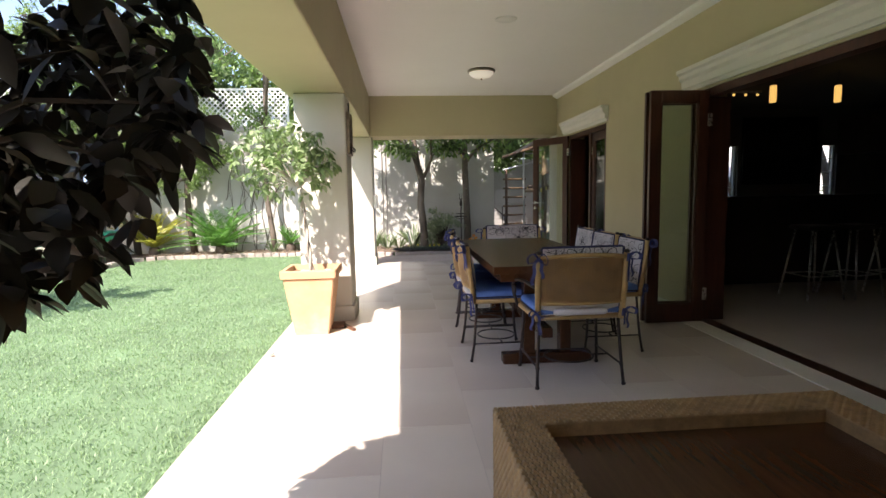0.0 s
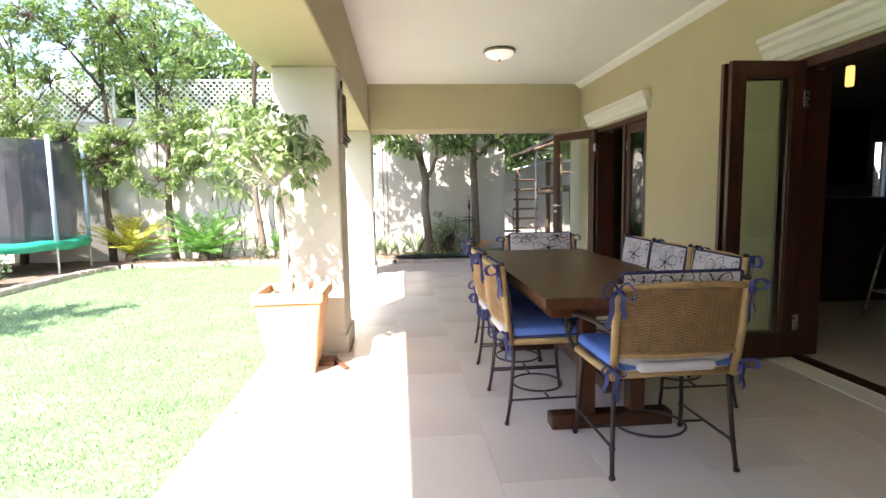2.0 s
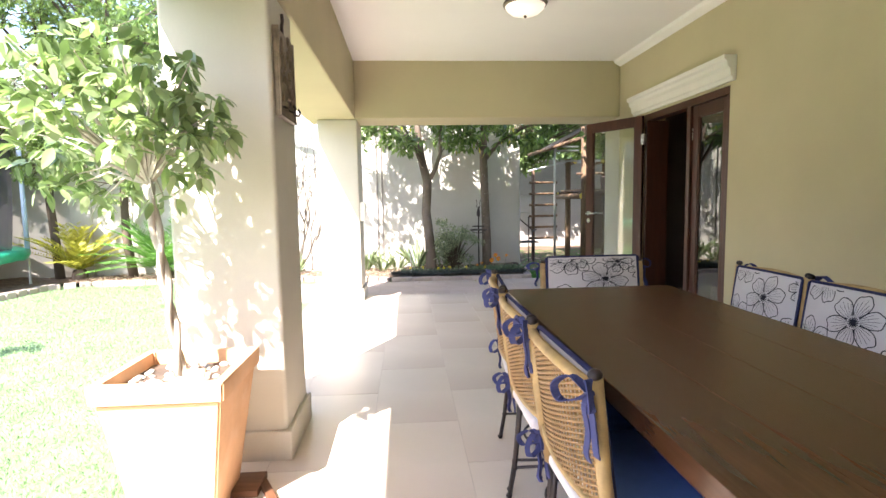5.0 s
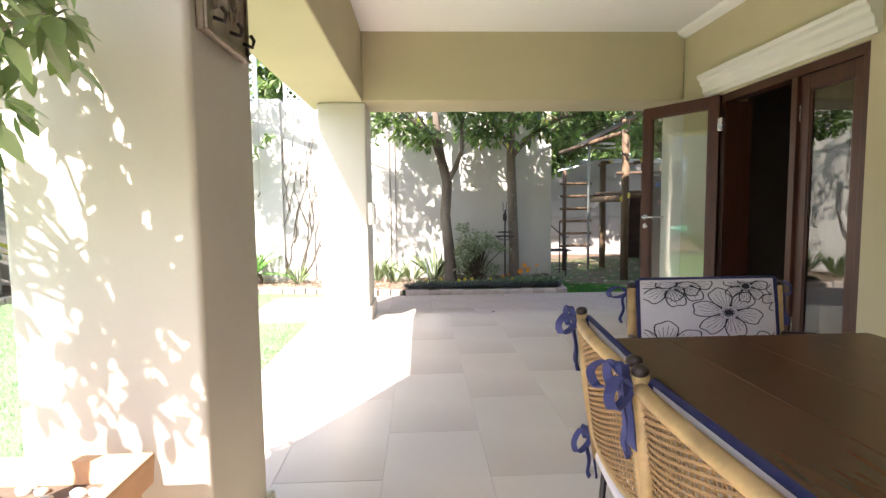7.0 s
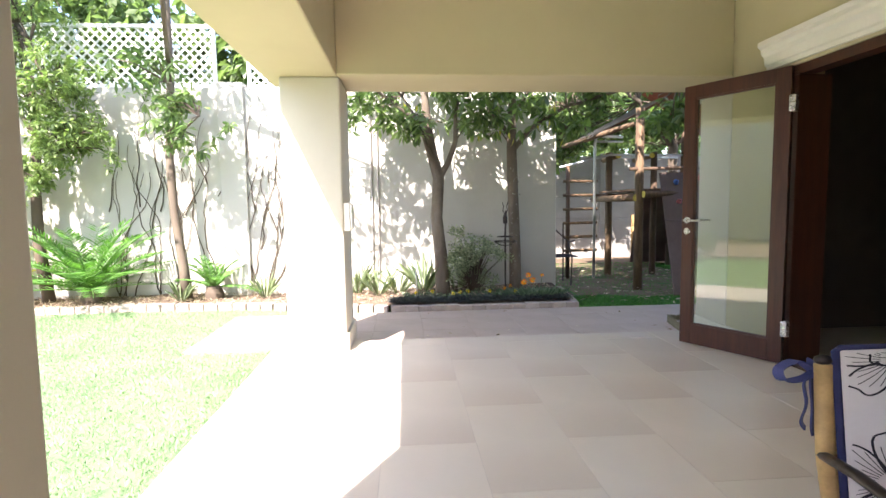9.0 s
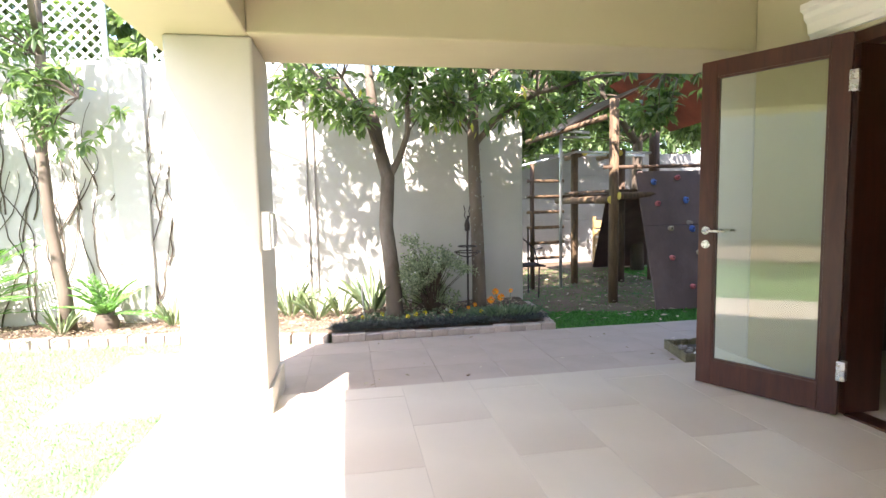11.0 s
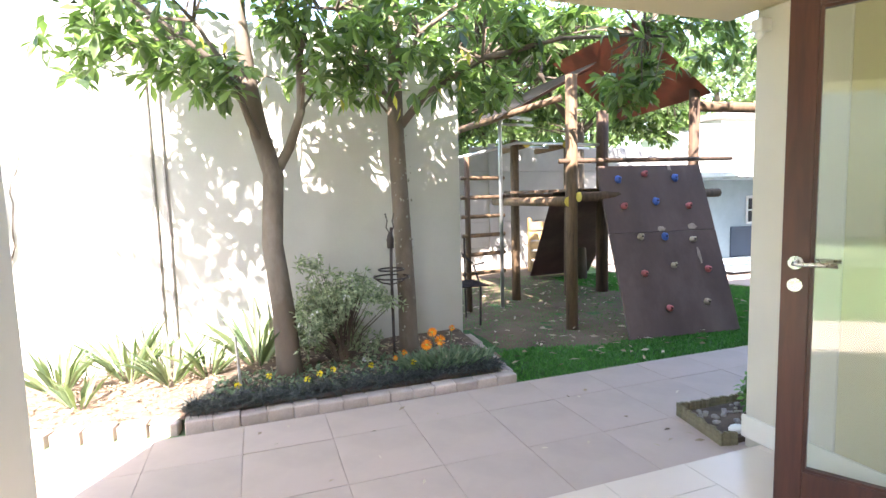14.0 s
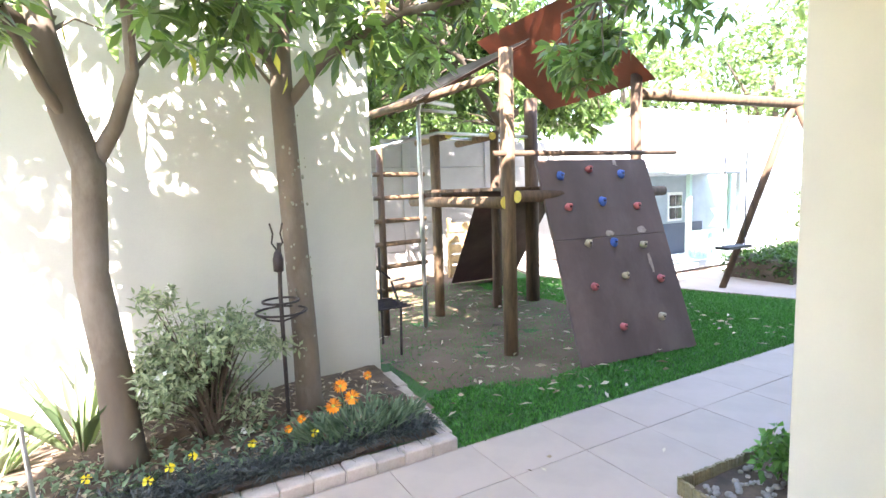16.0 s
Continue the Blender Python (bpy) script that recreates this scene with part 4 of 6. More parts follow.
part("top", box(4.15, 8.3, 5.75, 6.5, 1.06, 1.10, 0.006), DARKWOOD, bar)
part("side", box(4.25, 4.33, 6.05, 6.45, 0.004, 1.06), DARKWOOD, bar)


def bar_stool(x, y):
    s = thing("bar_stool", (x, y, 0.004), "chrome legged bar stool with a dark seat", "stool", "bar stools")
    part("seat", box(-0.17, 0.17, -0.17, 0.17, 0.74, 0.79, 0.02), DARKWOOD, s)
    for sx in (1, -1):
        for sy in (1, -1):
            part("leg", tube([(sx * 0.21, sy * 0.21, 0), (sx * 0.12, sy * 0.12, 0.74)], 0.011, 8), STEEL, s, "chrome leg", True)
    part("foot_rest", tube([(0.17, 0.17, 0.25), (-0.17, 0.17, 0.25), (-0.17, -0.17, 0.25), (0.17, -0.17, 0.25)], 0.008, 6, None, True), STEEL, s)
    return s


st0 = bar_stool(4.74, 5.1)
for x in (5.2, 5.75, 6.3):
    copy_thing(st0, pose(x, 5.1, 0.004, 0, 0, 12))
for x, y in ((4.78, 5.9), (5.61, 5.9), (6.4, 5.9)):
    pd = thing("pendant_lamp", (x, y, 0), "slim amber glass pendant lamp", "lamp", "pendant lamps")
    part("shade", lathe([(0.0, 2.42), (0.034, 2.42), (0.038, 2.40), (0.038, 2.23), (0.03, 2.22), (0, 2.225)], seg=16), AMBER, pd, "lit amber glass shade", True)
    part("cord", tube([(0, 0, 2.42), (0, 0, 2.6)], 0.004, 6), BLACK, pd)
spt = thing("spot_light", (5.3, 7.2, 2.6), "ceiling bar with three small spot lights", "lamp")
part("bar", box(-0.25, 0.25, -0.01, 0.01, -0.03, 0.0), STEEL, spt)
for x in (-0.18, 0.0, 0.18):
    part("spot", ball((x, -0.02, -0.06), 0.02, None, 2), AMBER, spt, "lit spot", True)
tvc = thing("television", (7.14, 8.93, 1.25), "large dark television on the far wall", "television")
part("screen", box(-0.70, 0.70, -0.05, 0.0, 0, 1.2, 0.01), SCREEN, tvc)
cab = thing("sideboard", (7.1, 8.6, 0.004), "dark wooden sideboard under the television", "cabinet")
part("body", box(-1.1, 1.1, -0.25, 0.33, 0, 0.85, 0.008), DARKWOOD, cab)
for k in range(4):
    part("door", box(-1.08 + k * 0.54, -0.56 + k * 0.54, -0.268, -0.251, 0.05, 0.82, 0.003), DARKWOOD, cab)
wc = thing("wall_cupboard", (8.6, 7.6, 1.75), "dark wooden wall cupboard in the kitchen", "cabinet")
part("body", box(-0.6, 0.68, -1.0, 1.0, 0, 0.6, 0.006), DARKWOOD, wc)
for a, b in (W1, W2):
    w = setting("window_1", box(a, b, 9.02, 9.07, 0.9, 0.95), WHITEPAINT, "narrow window of the living room")
    part("window_frame", box(a, a + 0.03, 9.02, 9.07, 0.95, 1.95, 0, box(b - 0.03, b, 9.02, 9.07, 0.95, 1.95)), WHITEPAINT, w)
    for k in range(3):
        part("bar", box(a + 0.03, b - 0.03, 9.035, 9.055, 1.2 + k * 0.25, 1.215 + k * 0.25), WHITEPAINT, w)


# ---- garden ground ----
BED_FRONT = [(-5.15, 11.0), (-3.0, 11.12), (-1.45, 11.0), (-0.6, 10.72), (0.12, 10.60), (2.28, 10.58), (2.42, 11.2)]


def heaped(outline, level, material, name, label, rough=0.03, step=0.12):
    """A bed of earth: a fine uneven sheet inside a plan outline."""
    xs, ys = [p[0] for p in outline], [p[1] for p in outline]

    def inside(x, y):
        hit = False
        for (ax, ay), (bx, by) in zip(outline, outline[1:] + outline[:1]):
            if (ay > y) != (by > y) and x < (bx - ax) * (y - ay) / (by - ay) + ax:
                hit = not hit
        return hit

    verts, faces, index = [], [], {}

    def corner(i, j):
        if (i, j) not in index:
            x, y = min(xs) + i * step, min(ys) + j * step
            index[(i, j)] = len(verts)
            verts.append((x, y, level + rough * noise.noise(Vector((x * 2.5, y * 2.5, 0))) + rough * 0.5 * noise.noise(Vector((x * 9, y * 9, 3)))))
        return index[(i, j)]

    for i in range(int((max(xs) - min(xs)) / step)):
        for j in range(int((max(ys) - min(ys)) / step)):
            if inside(min(xs) + (i + 0.5) * step, min(ys) + (j + 0.5) * step):
                faces.append((corner(i, j), corner(i + 1, j), corner(i + 1, j + 1), corner(i, j + 1)))
    ob = raw(name, verts, faces, material)
    return tagged(ob, label, "", "", "structure")


heaped(BED_FRONT + [(2.42, 11.85), (-11, 11.85), (-11, 5.0), (-5.2, 5.0), (-5.3, 8.5)], 0.0, MULCH, "flower_bed", "mulched flower bed along the garden wall", 0.03, 0.1)
heaped([(0.14, 10.60), (2.26, 10.58), (2.38, 11.8), (0.3, 11.8)], 0.035, SOIL, "flower_bed", "dark soil of the bricked flower bed", 0.03, 0.06)
heaped([(2.3, 10.49), (8.2, 10.49), (8.0, 16.0), (2.45, 16.0)], OUT - 0.0235, TURF, "lawn_ground", "green turf in a darker shade tone under the grass by the path", 0.001, 0.4)
heaped([(2.6, 11.35), (3.4, 10.95), (4.4, 11.0), (5.2, 11.6), (5.6, 13.2), (6.2, 16.8), (2.6, 16.8)], OUT - 0.016, DIRT, "earth_patch", "bare worn earth under the play frame", 0.014, 0.05)
setting("driveway", prism([(6.2, 14.6), (8.25, 9.2), (16, 9.0), (30, 12.0), (30, 22), (7.0, 17.0)], -0.2, OUT + 0.012), SLAB, "pale paved driveway beyond the lawn")


def blades(name, x0, x1, y0, y1, count, height, material, label, keep=None, level=OUT - 0.02):
    """Short grass, each blade a narrow bent leaf."""
    x, y = RNG.uniform(x0, x1, count), RNG.uniform(y0, y1, count)
    if keep is not None:
        ok = keep(x, y)
        x, y = x[ok], y[ok]
    n = len(x)
    way = np.stack([RNG.normal(0, 0.45, n), RNG.normal(0, 0.45, n), np.ones(n)], 1)
    h = RNG.uniform(0.6, 1.3, n) * height
    ob = leaves(name, np.stack([x, y, np.full(n, level)], 1), way, h, h * 0.16, material, None, fold=0.1, droop=0.25)
    return tagged(ob, label, "grass", "", "stuff")


def lawn_keep(x, y):
    return (x < -0.83) & (x > -5.1) & ((y < 10.95) & ((x < -1.6) | (y < 9.0 + 0.0 * x)) | ((x > -2.0) & (y < 10.6 - 0.45 * (x + 0.6))))


blades("lawn", -5.2, -0.83, 0.4, 11.0, 150000, 0.034, GRASS, "short sunlit green lawn", lawn_keep)
blades("lawn_edge", -1.0, -0.80, 0.4, 9.0, 2500, 0.04, GRASS, "grass along the tile edge")


def play_keep(x, y):
    front = 11.05 + 0.10 * np.abs(x - 4.0) + 0.06 * np.sin(x * 5)
    return ((y < front) | (x > 5.15 + 0.1 * np.sin(y * 3))) & (x < 8.3 - 0.38 * (y - 9.2))


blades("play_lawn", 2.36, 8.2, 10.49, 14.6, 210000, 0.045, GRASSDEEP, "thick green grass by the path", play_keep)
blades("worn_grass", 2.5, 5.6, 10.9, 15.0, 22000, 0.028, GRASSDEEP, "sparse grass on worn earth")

# fallen leaves
n = 330
px, py = RNG.uniform(2.5, 6.2, n), RNG.uniform(10.52, 14.0, n)
fl = np.stack([px, py, np.full(n, OUT + 0.022)], 1)
fw = np.stack([RNG.normal(0, 1, n), RNG.normal(0, 1, n), RNG.normal(0, 0.08, n)], 1)
tagged(leaves("fallen_leaves", fl, fw, RNG.uniform(0.05, 0.11, n), 0.028, LEAF_DRY, None, fold=0.25, droop=0.0), "dry pale leaves fallen on the grass", "leaves", "", "stuff")
n = 26
fl = np.stack([RNG.uniform(0.3, 3.2, n), RNG.uniform(9.2, 10.4, n), np.full(n, OUT + 0.006)], 1)
fw = np.stack([RNG.normal(0, 1, n), RNG.normal(0, 1, n), RNG.normal(0, 0.04, n)], 1)
tagged(leaves("fallen_leaves", fl, fw, RNG.uniform(0.03, 0.07, n), 0.018, LEAF_DRY, None, fold=0.2, droop=0.0), "dry leaves on the paving", "leaves", "", "stuff")
n = 3600
px, py = RNG.uniform(-5.0, 0.6, n), RNG.uniform(10.7, 11.8, n)
ok = py > 10.95 - 0.35 * np.maximum(0, px + 1.2)
fl = np.stack([px, py, np.full(n, 0.02)], 1)[ok]
fw = np.stack([RNG.normal(0, 1, n), RNG.normal(0, 1, n), RNG.normal(0.1, 0.25, n)], 1)[ok]
tagged(leaves("leaf_litter", fl, fw, RNG.uniform(0.02, 0.05, len(fl)), 0.014, LEAF_DRY, None, fold=0.3, droop=0.1), "sunlit dry leaf litter in the bed", "leaves", "", "stuff")


# ---- trees ----
def garden_tree(name, label, trunk, radii, limbs, crowns, per, leaf, width, material, bark, down=0.3, group="", twig_every=5):
    """trunk: points; limbs: (points, radii); crowns: (count, centre, radii)."""
    t = thing(name, (0, 0, 0), label, "tree", group)
    part("trunk", tube(trunk, radii, 14), bark, t, "", True)
    heads = [Vector(trunk[-1]), Vector(trunk[len(trunk) * 2 // 3])]
    for pts, rr in limbs:
        part("limb", tube(pts, rr, 9), bark, t, "", True)
        heads += [Vector(pts[-1]), Vector(pts[len(pts) // 2])]
    tips = np.concatenate([blob_points(k, c, r, 0.25, 1.8, -0.05) for k, c, r in crowns])
    tw = bmesh.new()
    for p in tips[::twig_every]:
        q = Vector(p)
        h = min(heads, key=lambda v: (v - q).length)
        h = q + (h - q) * min(1.0, 0.8 / max(0.01, (h - q).length))
        tube([h, h.lerp(q, 0.5) + Vector((RNG.normal(0, 0.06), RNG.normal(0, 0.06), 0.06)), q], [0.014, 0.008, 0.003], 4, tw, cap=False)
    tagged(part("twig_growth", tw, bark, t, "thin bare twigs"), kind="stuff")
    base, way = rosettes(tips, per, 1.0, down)
    k = len(base)
    leaves("crown", base, way, RNG.uniform(0.7, 1.15, k) * leaf, RNG.uniform(0.8, 1.15, k) * width, material, t, fold=0.14, droop=0.22, shape=SPOON if leaf > 0.13 and leaf < 0.2 else None, belly=0.6)
    return t


garden_tree("broadleaf_tree", "slender forked tree with glossy whorled leaves in the bricked bed",
            [(0.77, 11.12, 0.0), (0.765, 11.12, 0.10), (0.75, 11.13, 0.5), (0.70, 11.15, 1.0), (0.735, 11.17, 1.5), (0.66, 11.18, 1.78), (0.61, 11.2, 2.1), (0.57, 11.2, 2.6), (0.6, 11.15, 3.2)],
            [0.112, 0.092, 0.080, 0.074, 0.072, 0.066, 0.058, 0.045, 0.02],
            [([(0.745, 11.17, 1.5), (0.86, 11.16, 1.70), (0.95, 11.15, 1.95), (0.95, 11.1, 2.3), (1.05, 11.0, 2.7)], [0.04, 0.036, 0.03, 0.024, 0.012]),
             ([(0.74, 11.2, 1.6), (0.60, 11.1, 1.85), (0.5, 11.0, 2.15), (0.3, 10.9, 2.45)], [0.03, 0.026, 0.02, 0.01]),
             ([(0.60, 11.22, 2.1), (0.2, 11.1, 2.4), (-0.2, 11.0, 2.7)], [0.035, 0.025, 0.012])],
            [(180, (0.45, 11.05, 2.72), (1.2, 0.85, 0.70)), (52, (0.0, 10.95, 2.25), (0.75, 0.55, 0.33)), (38, (1.15, 10.9, 2.3), (0.5, 0.55, 0.28)), (30, (0.6, 11.1, 3.5), (1.4, 1.0, 0.6)), (40, (1.2, 11.0, 2.75), (0.5, 0.5, 0.35)), (14, (0.55, 10.75, 2.05), (0.3, 0.3, 0.2))],
            8, 0.138, 0.044, LEAF_TREE, BARK, 0.45, "trees in the bricked bed")
# Crowns at z 3.7 and 4.3 are unseen, added to shade the play frame
garden_tree("broadleaf_tree", "slender straight tree with glossy whorled leaves in the bricked bed",
            [(1.735, 11.27, 0.0), (1.73, 11.27, 0.12), (1.73, 11.28, 0.5), (1.715, 11.29, 1.0), (1.70, 11.3, 1.5), (1.69, 11.3, 1.9), (1.70, 11.3, 2.4), (1.70, 11.25, 3.2)],
            [0.098, 0.080, 0.074, 0.071, 0.068, 0.064, 0.052, 0.02],
            [([(1.71, 11.31, 1.85), (1.9, 11.15, 2.1), (2.3, 10.95, 2.35), (2.9, 10.8, 2.5), (3.6, 10.7, 2.55)], [0.035, 0.03, 0.024, 0.018, 0.008]),
             ([(1.70, 11.3, 2.0), (1.4, 11.1, 2.3), (1.2, 10.9, 2.6)], [0.03, 0.022, 0.01]),
             ([(1.69, 11.3, 2.2), (1.9, 11.25, 2.6), (2.4, 11.1, 2.95)], [0.03, 0.022, 0.01])],
            [(170, (1.95, 11.05, 2.68), (1.15, 0.85, 0.72)), (26, (1.35, 11.0, 2.2), (0.45, 0.5, 0.3)), (26, (2.25, 10.95, 2.25), (0.45, 0.45, 0.28)), (46, (3.45, 10.75, 2.2), (0.3, 0.3, 0.22)), (150, (3.7, 10.5, 3.7), (1.3, 0.6, 0.45)), (90, (4.6, 11.3, 4.3), (1.2, 0.7, 0.4)),
             (40, (2.9, 10.75, 2.62), (0.7, 0.4, 0.22)), (60, (4.1, 10.75, 2.62), (0.75, 0.45, 0.22)), (30, (2.3, 11.1, 3.5), (1.4, 1.0, 0.6))],
            8, 0.14, 0.046, LEAF_TREE, BARK, 0.45, "trees in the bricked bed")

garden_tree("shade_tree", "spreading dark green tree shading the play frame", [(5.45, 14.3, -0.1), (5.42, 14.3, 1.0), (5.4, 14.25, 2.2), (5.3, 14.2, 3.2)], [0.12, 0.10, 0.085, 0.04],
            [([(5.4, 14.25, 2.2), (4.6, 14.0, 3.0), (3.6, 13.9, 3.6)], [0.06, 0.045, 0.02]), ([(5.4, 14.25, 2.2), (6.2, 14.2, 2.9), (6.8, 14.1, 3.4)], [0.05, 0.04, 0.02])],
            [(620, (4.0, 14.3, 4.0), (2.3, 1.6, 0.7)), (260, (6.2, 14.2, 3.6), (1.5, 1.2, 0.7)), (80, (5.2, 13.9, 2.75), (0.9, 0.6, 0.4)), (90, (3.2, 14.3, 3.1), (0.8, 0.7, 0.45)), (900, (4.2, 14.7, 3.1), (2.8, 0.6, 0.9)), (300, (3.0, 14.9, 2.3), (0.8, 0.5, 0.5)), (420, (7.2, 14.7, 2.55), (0.95, 0.5, 0.42))],
            8, 0.15, 0.055, LEAF_TREE, BARKDARK, 0.4)

# Crown set to shade the playhouse porch; the trunk stands out of view.
garden_tree("shade_tree", "leafy green tree by the driveway, added to shade the playhouse", [(9.4, 10.2, -0.1), (9.3, 10.3, 1.4), (9.1, 10.6, 2.6)], [0.11, 0.09, 0.05],
            [([(9.1, 10.6, 2.6), (8.6, 11.0, 3.1), (8.2, 11.3, 3.4)], [0.045, 0.03, 0.015])],
            [(330, (8.5, 11.2, 3.55), (1.5, 1.1, 0.6))], 8, 0.15, 0.055, LEAF_FAR, BARKDARK, 0.4)

# the tree over the far side of the lawn
garden_tree("shade_tree", "leafy tree at the far edge of the lawn", [(-6.5, 3.4, -0.1), (-6.4, 3.5, 1.4), (-6.2, 3.6, 2.8)], [0.11, 0.09, 0.05],
            [([(-6.2, 3.6, 2.8), (-5.6, 3.8, 3.2), (-5.0, 4.0, 3.4)], [0.045, 0.03, 0.015])],
            [(90, (-6.4, 3.9, 3.5), (0.9, 0.7, 0.35)), (80, (-5.3, 4.1, 3.5), (0.7, 0.4, 0.25)), (50, (-5.6, 3.2, 3.6), (0.6, 0.4, 0.25))], 8, 0.15, 0.055, LEAF_FAR, BARKDARK, 0.4)
# a small bush before the trampoline
bs = thing("low_bush", (-5.62, 8.6, 0.0), "small bushy green plant at the bed edge", "shrub")
tips = blob_points(150, (0, 0, 0.26), (0.32, 0.28, 0.25), 0.2, 2.0, -0.3)
stm = bmesh.new()
for p in tips[::7]:
    tube([(0, 0, -0.04), (p[0] * 0.4, p[1] * 0.4, p[2] * 0.55), tuple(p)], [0.007, 0.005, 0.002], 4, stm, cap=False)
tagged(part("stem_growth", stm, BARKDARK, bs), kind="stuff")
base, way = rosettes(tips, 6, 1.0, 0.0)
leaves("foliage", base, way, 0.06, 0.028, LEAF_HERB, bs)

# yellowing leaves in the crowns
n = 15
yl = np.stack([RNG.uniform(0.0, 2.4, n), RNG.uniform(10.6, 11.1, n), RNG.uniform(1.9, 2.5, n)], 1)
tagged(leaves("yellow_leaves", yl, np.stack([RNG.normal(0, 0.3, n), RNG.normal(0, 0.3, n), -np.ones(n)], 1), 0.09, 0.036, LEAF_YELLOW), "a few yellow leaves hanging in the tree", "leaves", "", "stuff")


def feather_tree(x, y, lean, height, crowns, seed, r0=0.075):
    pts = [(x + lean * (i / 7) ** 1.3 + 0.04 * math.sin(i * 1.7 + seed), y + 0.03 * math.cos(i * 1.3 + seed), height * i / 7) for i in range(8)]
    rr = [r0 * (1 - 0.8 * i / 7) for i in range(8)]
    limbs = []
    for k in range(4):
        b = Vector(pts[3 + k])
        d = Vector((math.cos(seed + k * 2.1), math.sin(seed + k * 2.1) * 0.6 - 0.25, 0.8))
        limbs.append(([b, b + d * 0.45, b + d * 0.85 + Vector((0, 0, 0.1))], [rr[3 + k] * 0.7, rr[3 + k] * 0.45, 0.008]))
    for _, c, r in crowns:
        b, e = Vector(pts[5]), Vector(c)
        if (e - b).length > 1.0:
            limbs.append(([b, b.lerp(e, 0.5) + Vector((0, 0, 0.12)), e], [0.03, 0.02, 0.01]))
        if r[0] > 2:
            for sx in (-1, 1):
                limbs.append(([e, e + Vector((sx * 1.2, 0.1, 0.1)), e + Vector((sx * 2.3, -0.1, 0.0))], [0.02, 0.014, 0.006]))
    return garden_tree("feathery_tree", "tall slim tree with fine bright green leaves by the garden wall", pts, rr, limbs, crowns, 14, 0.085, 0.024, LEAF_FEATHER, BARKDARK, 0.3, "trees along the lawn", 8)


feather_tree(-5.45, 11.5, 0.15, 4.6, [(190, (-5.6, 11.2, 3.75), (1.0, 0.7, 0.6)), (210, (-5.9, 10.5, 4.3), (1.1, 0.5, 0.4)), (400, (-5.9, 11.1, 2.25), (0.9, 0.5, 0.5)), (320, (-5.2, 11.2, 1.9), (0.55, 0.4, 0.45)), (200, (-4.9, 11.0, 2.2), (0.6, 0.4, 0.4)), (306, (-5.4, 11.2, 4.5), (1.3, 0.8, 0.7))], 1)
# The crowns at z 5.0 and 5.2 are added to dapple the garden wall.
feather_tree(-4.25, 11.5, -0.1, 4.8, [(170, (-4.2, 11.15, 3.7), (0.85, 0.7, 0.6)), (120, (-4.5, 10.5, 4.3), (1.0, 0.5, 0.4)), (360, (-3.75, 11.0, 2.6), (0.7, 0.5, 0.55)), (240, (-3.6, 11.1, 1.9), (0.5, 0.4, 0.4)), (150, (-4.3, 11.1, 1.55), (0.4, 0.35, 0.28)), (323, (-4.2, 11.2, 4.4), (1.2, 0.8, 0.7)), (150, (-5.0, 9.9, 5.0), (2.4, 0.5, 0.45)), (110, (-5.2, 9.2, 5.2), (2.4, 0.5, 0.4))], 2.2)
# Crowns at y 9.4 and 9.5 are unseen, added to dapple the wall
garden_tree("broadleaf_tree", "slim leaning tree with pale whorled leaves before the garden wall",
            [(-2.50, 11.42, -0.05), (-2.52, 11.42, 0.4), (-2.60, 11.42, 1.1), (-2.62, 11.42, 1.8), (-2.55, 11.4, 2.7), (-2.5, 11.3, 3.6), (-2.4, 11.1, 4.4)],
            [0.075, 0.06, 0.052, 0.05, 0.045, 0.035, 0.015],
            [([(-2.55, 11.4, 2.7), (-2.3, 10.7, 3.5), (-2.1, 9.9, 4.2), (-1.9, 9.2, 4.5)], [0.03, 0.028, 0.022, 0.01]),
             ([(-2.6, 11.42, 1.9), (-2.35, 11.2, 2.1), (-2.1, 11.05, 2.25)], [0.02, 0.014, 0.006]),
             ([(-2.3, 10.7, 3.5), (-1.6, 10.1, 3.9), (-0.9, 9.6, 4.1)], [0.024, 0.018, 0.008])],
            [(75, (-2.25, 11.1, 2.2), (0.5, 0.35, 0.42)), (40, (-2.9, 11.2, 2.75), (0.5, 0.4, 0.4)), (60, (-2.9, 10.7, 3.9), (0.8, 0.5, 0.5)),
             (58, (-1.15, 9.5, 3.8), (0.7, 0.35, 0.75)), (42, (-2.2, 9.4, 4.1), (0.7, 0.35, 0.8)), (36, (-3.3, 9.4, 4.0), (0.7, 0.35, 0.85))],
            8, 0.135, 0.044, LEAF_WALL, BARK, 0.4)
feather_tree(-7.0, 11.45, 0.1, 4.6, [(442, (-7.0, 11.1, 3.2), (1.1, 0.7, 1.0)), (255, (-7.2, 10.9, 2.4), (0.9, 0.5, 0.5)), (255, (-7.0, 11.2, 4.4), (1.3, 0.8, 0.7))], 4.8)


def far_tree(x, y, height, spread, count, group):
    count = int(count * 1.9)
    pts = [(x, y, -0.1), (x + 0.1, y, height * 0.35), (x, y + 0.1, height * 0.7)]
    return garden_tree("background_tree", "large leafy green tree behind the garden wall", pts, [0.22, 0.17, 0.08], [([pts[1], (x + spread * 0.5, y, height * 0.6), (x + spread * 0.8, y, height * 0.75)], [0.1, 0.07, 0.03]), ([pts[1], (x - spread * 0.5, y, height * 0.6), (x - spread * 0.8, y, height * 0.72)], [0.1, 0.07, 0.03])],
                       [(count, (x, y, height * 0.7), (spread, spread * 0.8, height * 0.36))], 9, 0.26, 0.12, LEAF_FAR, BARKDARK, 0.3, group, 12)


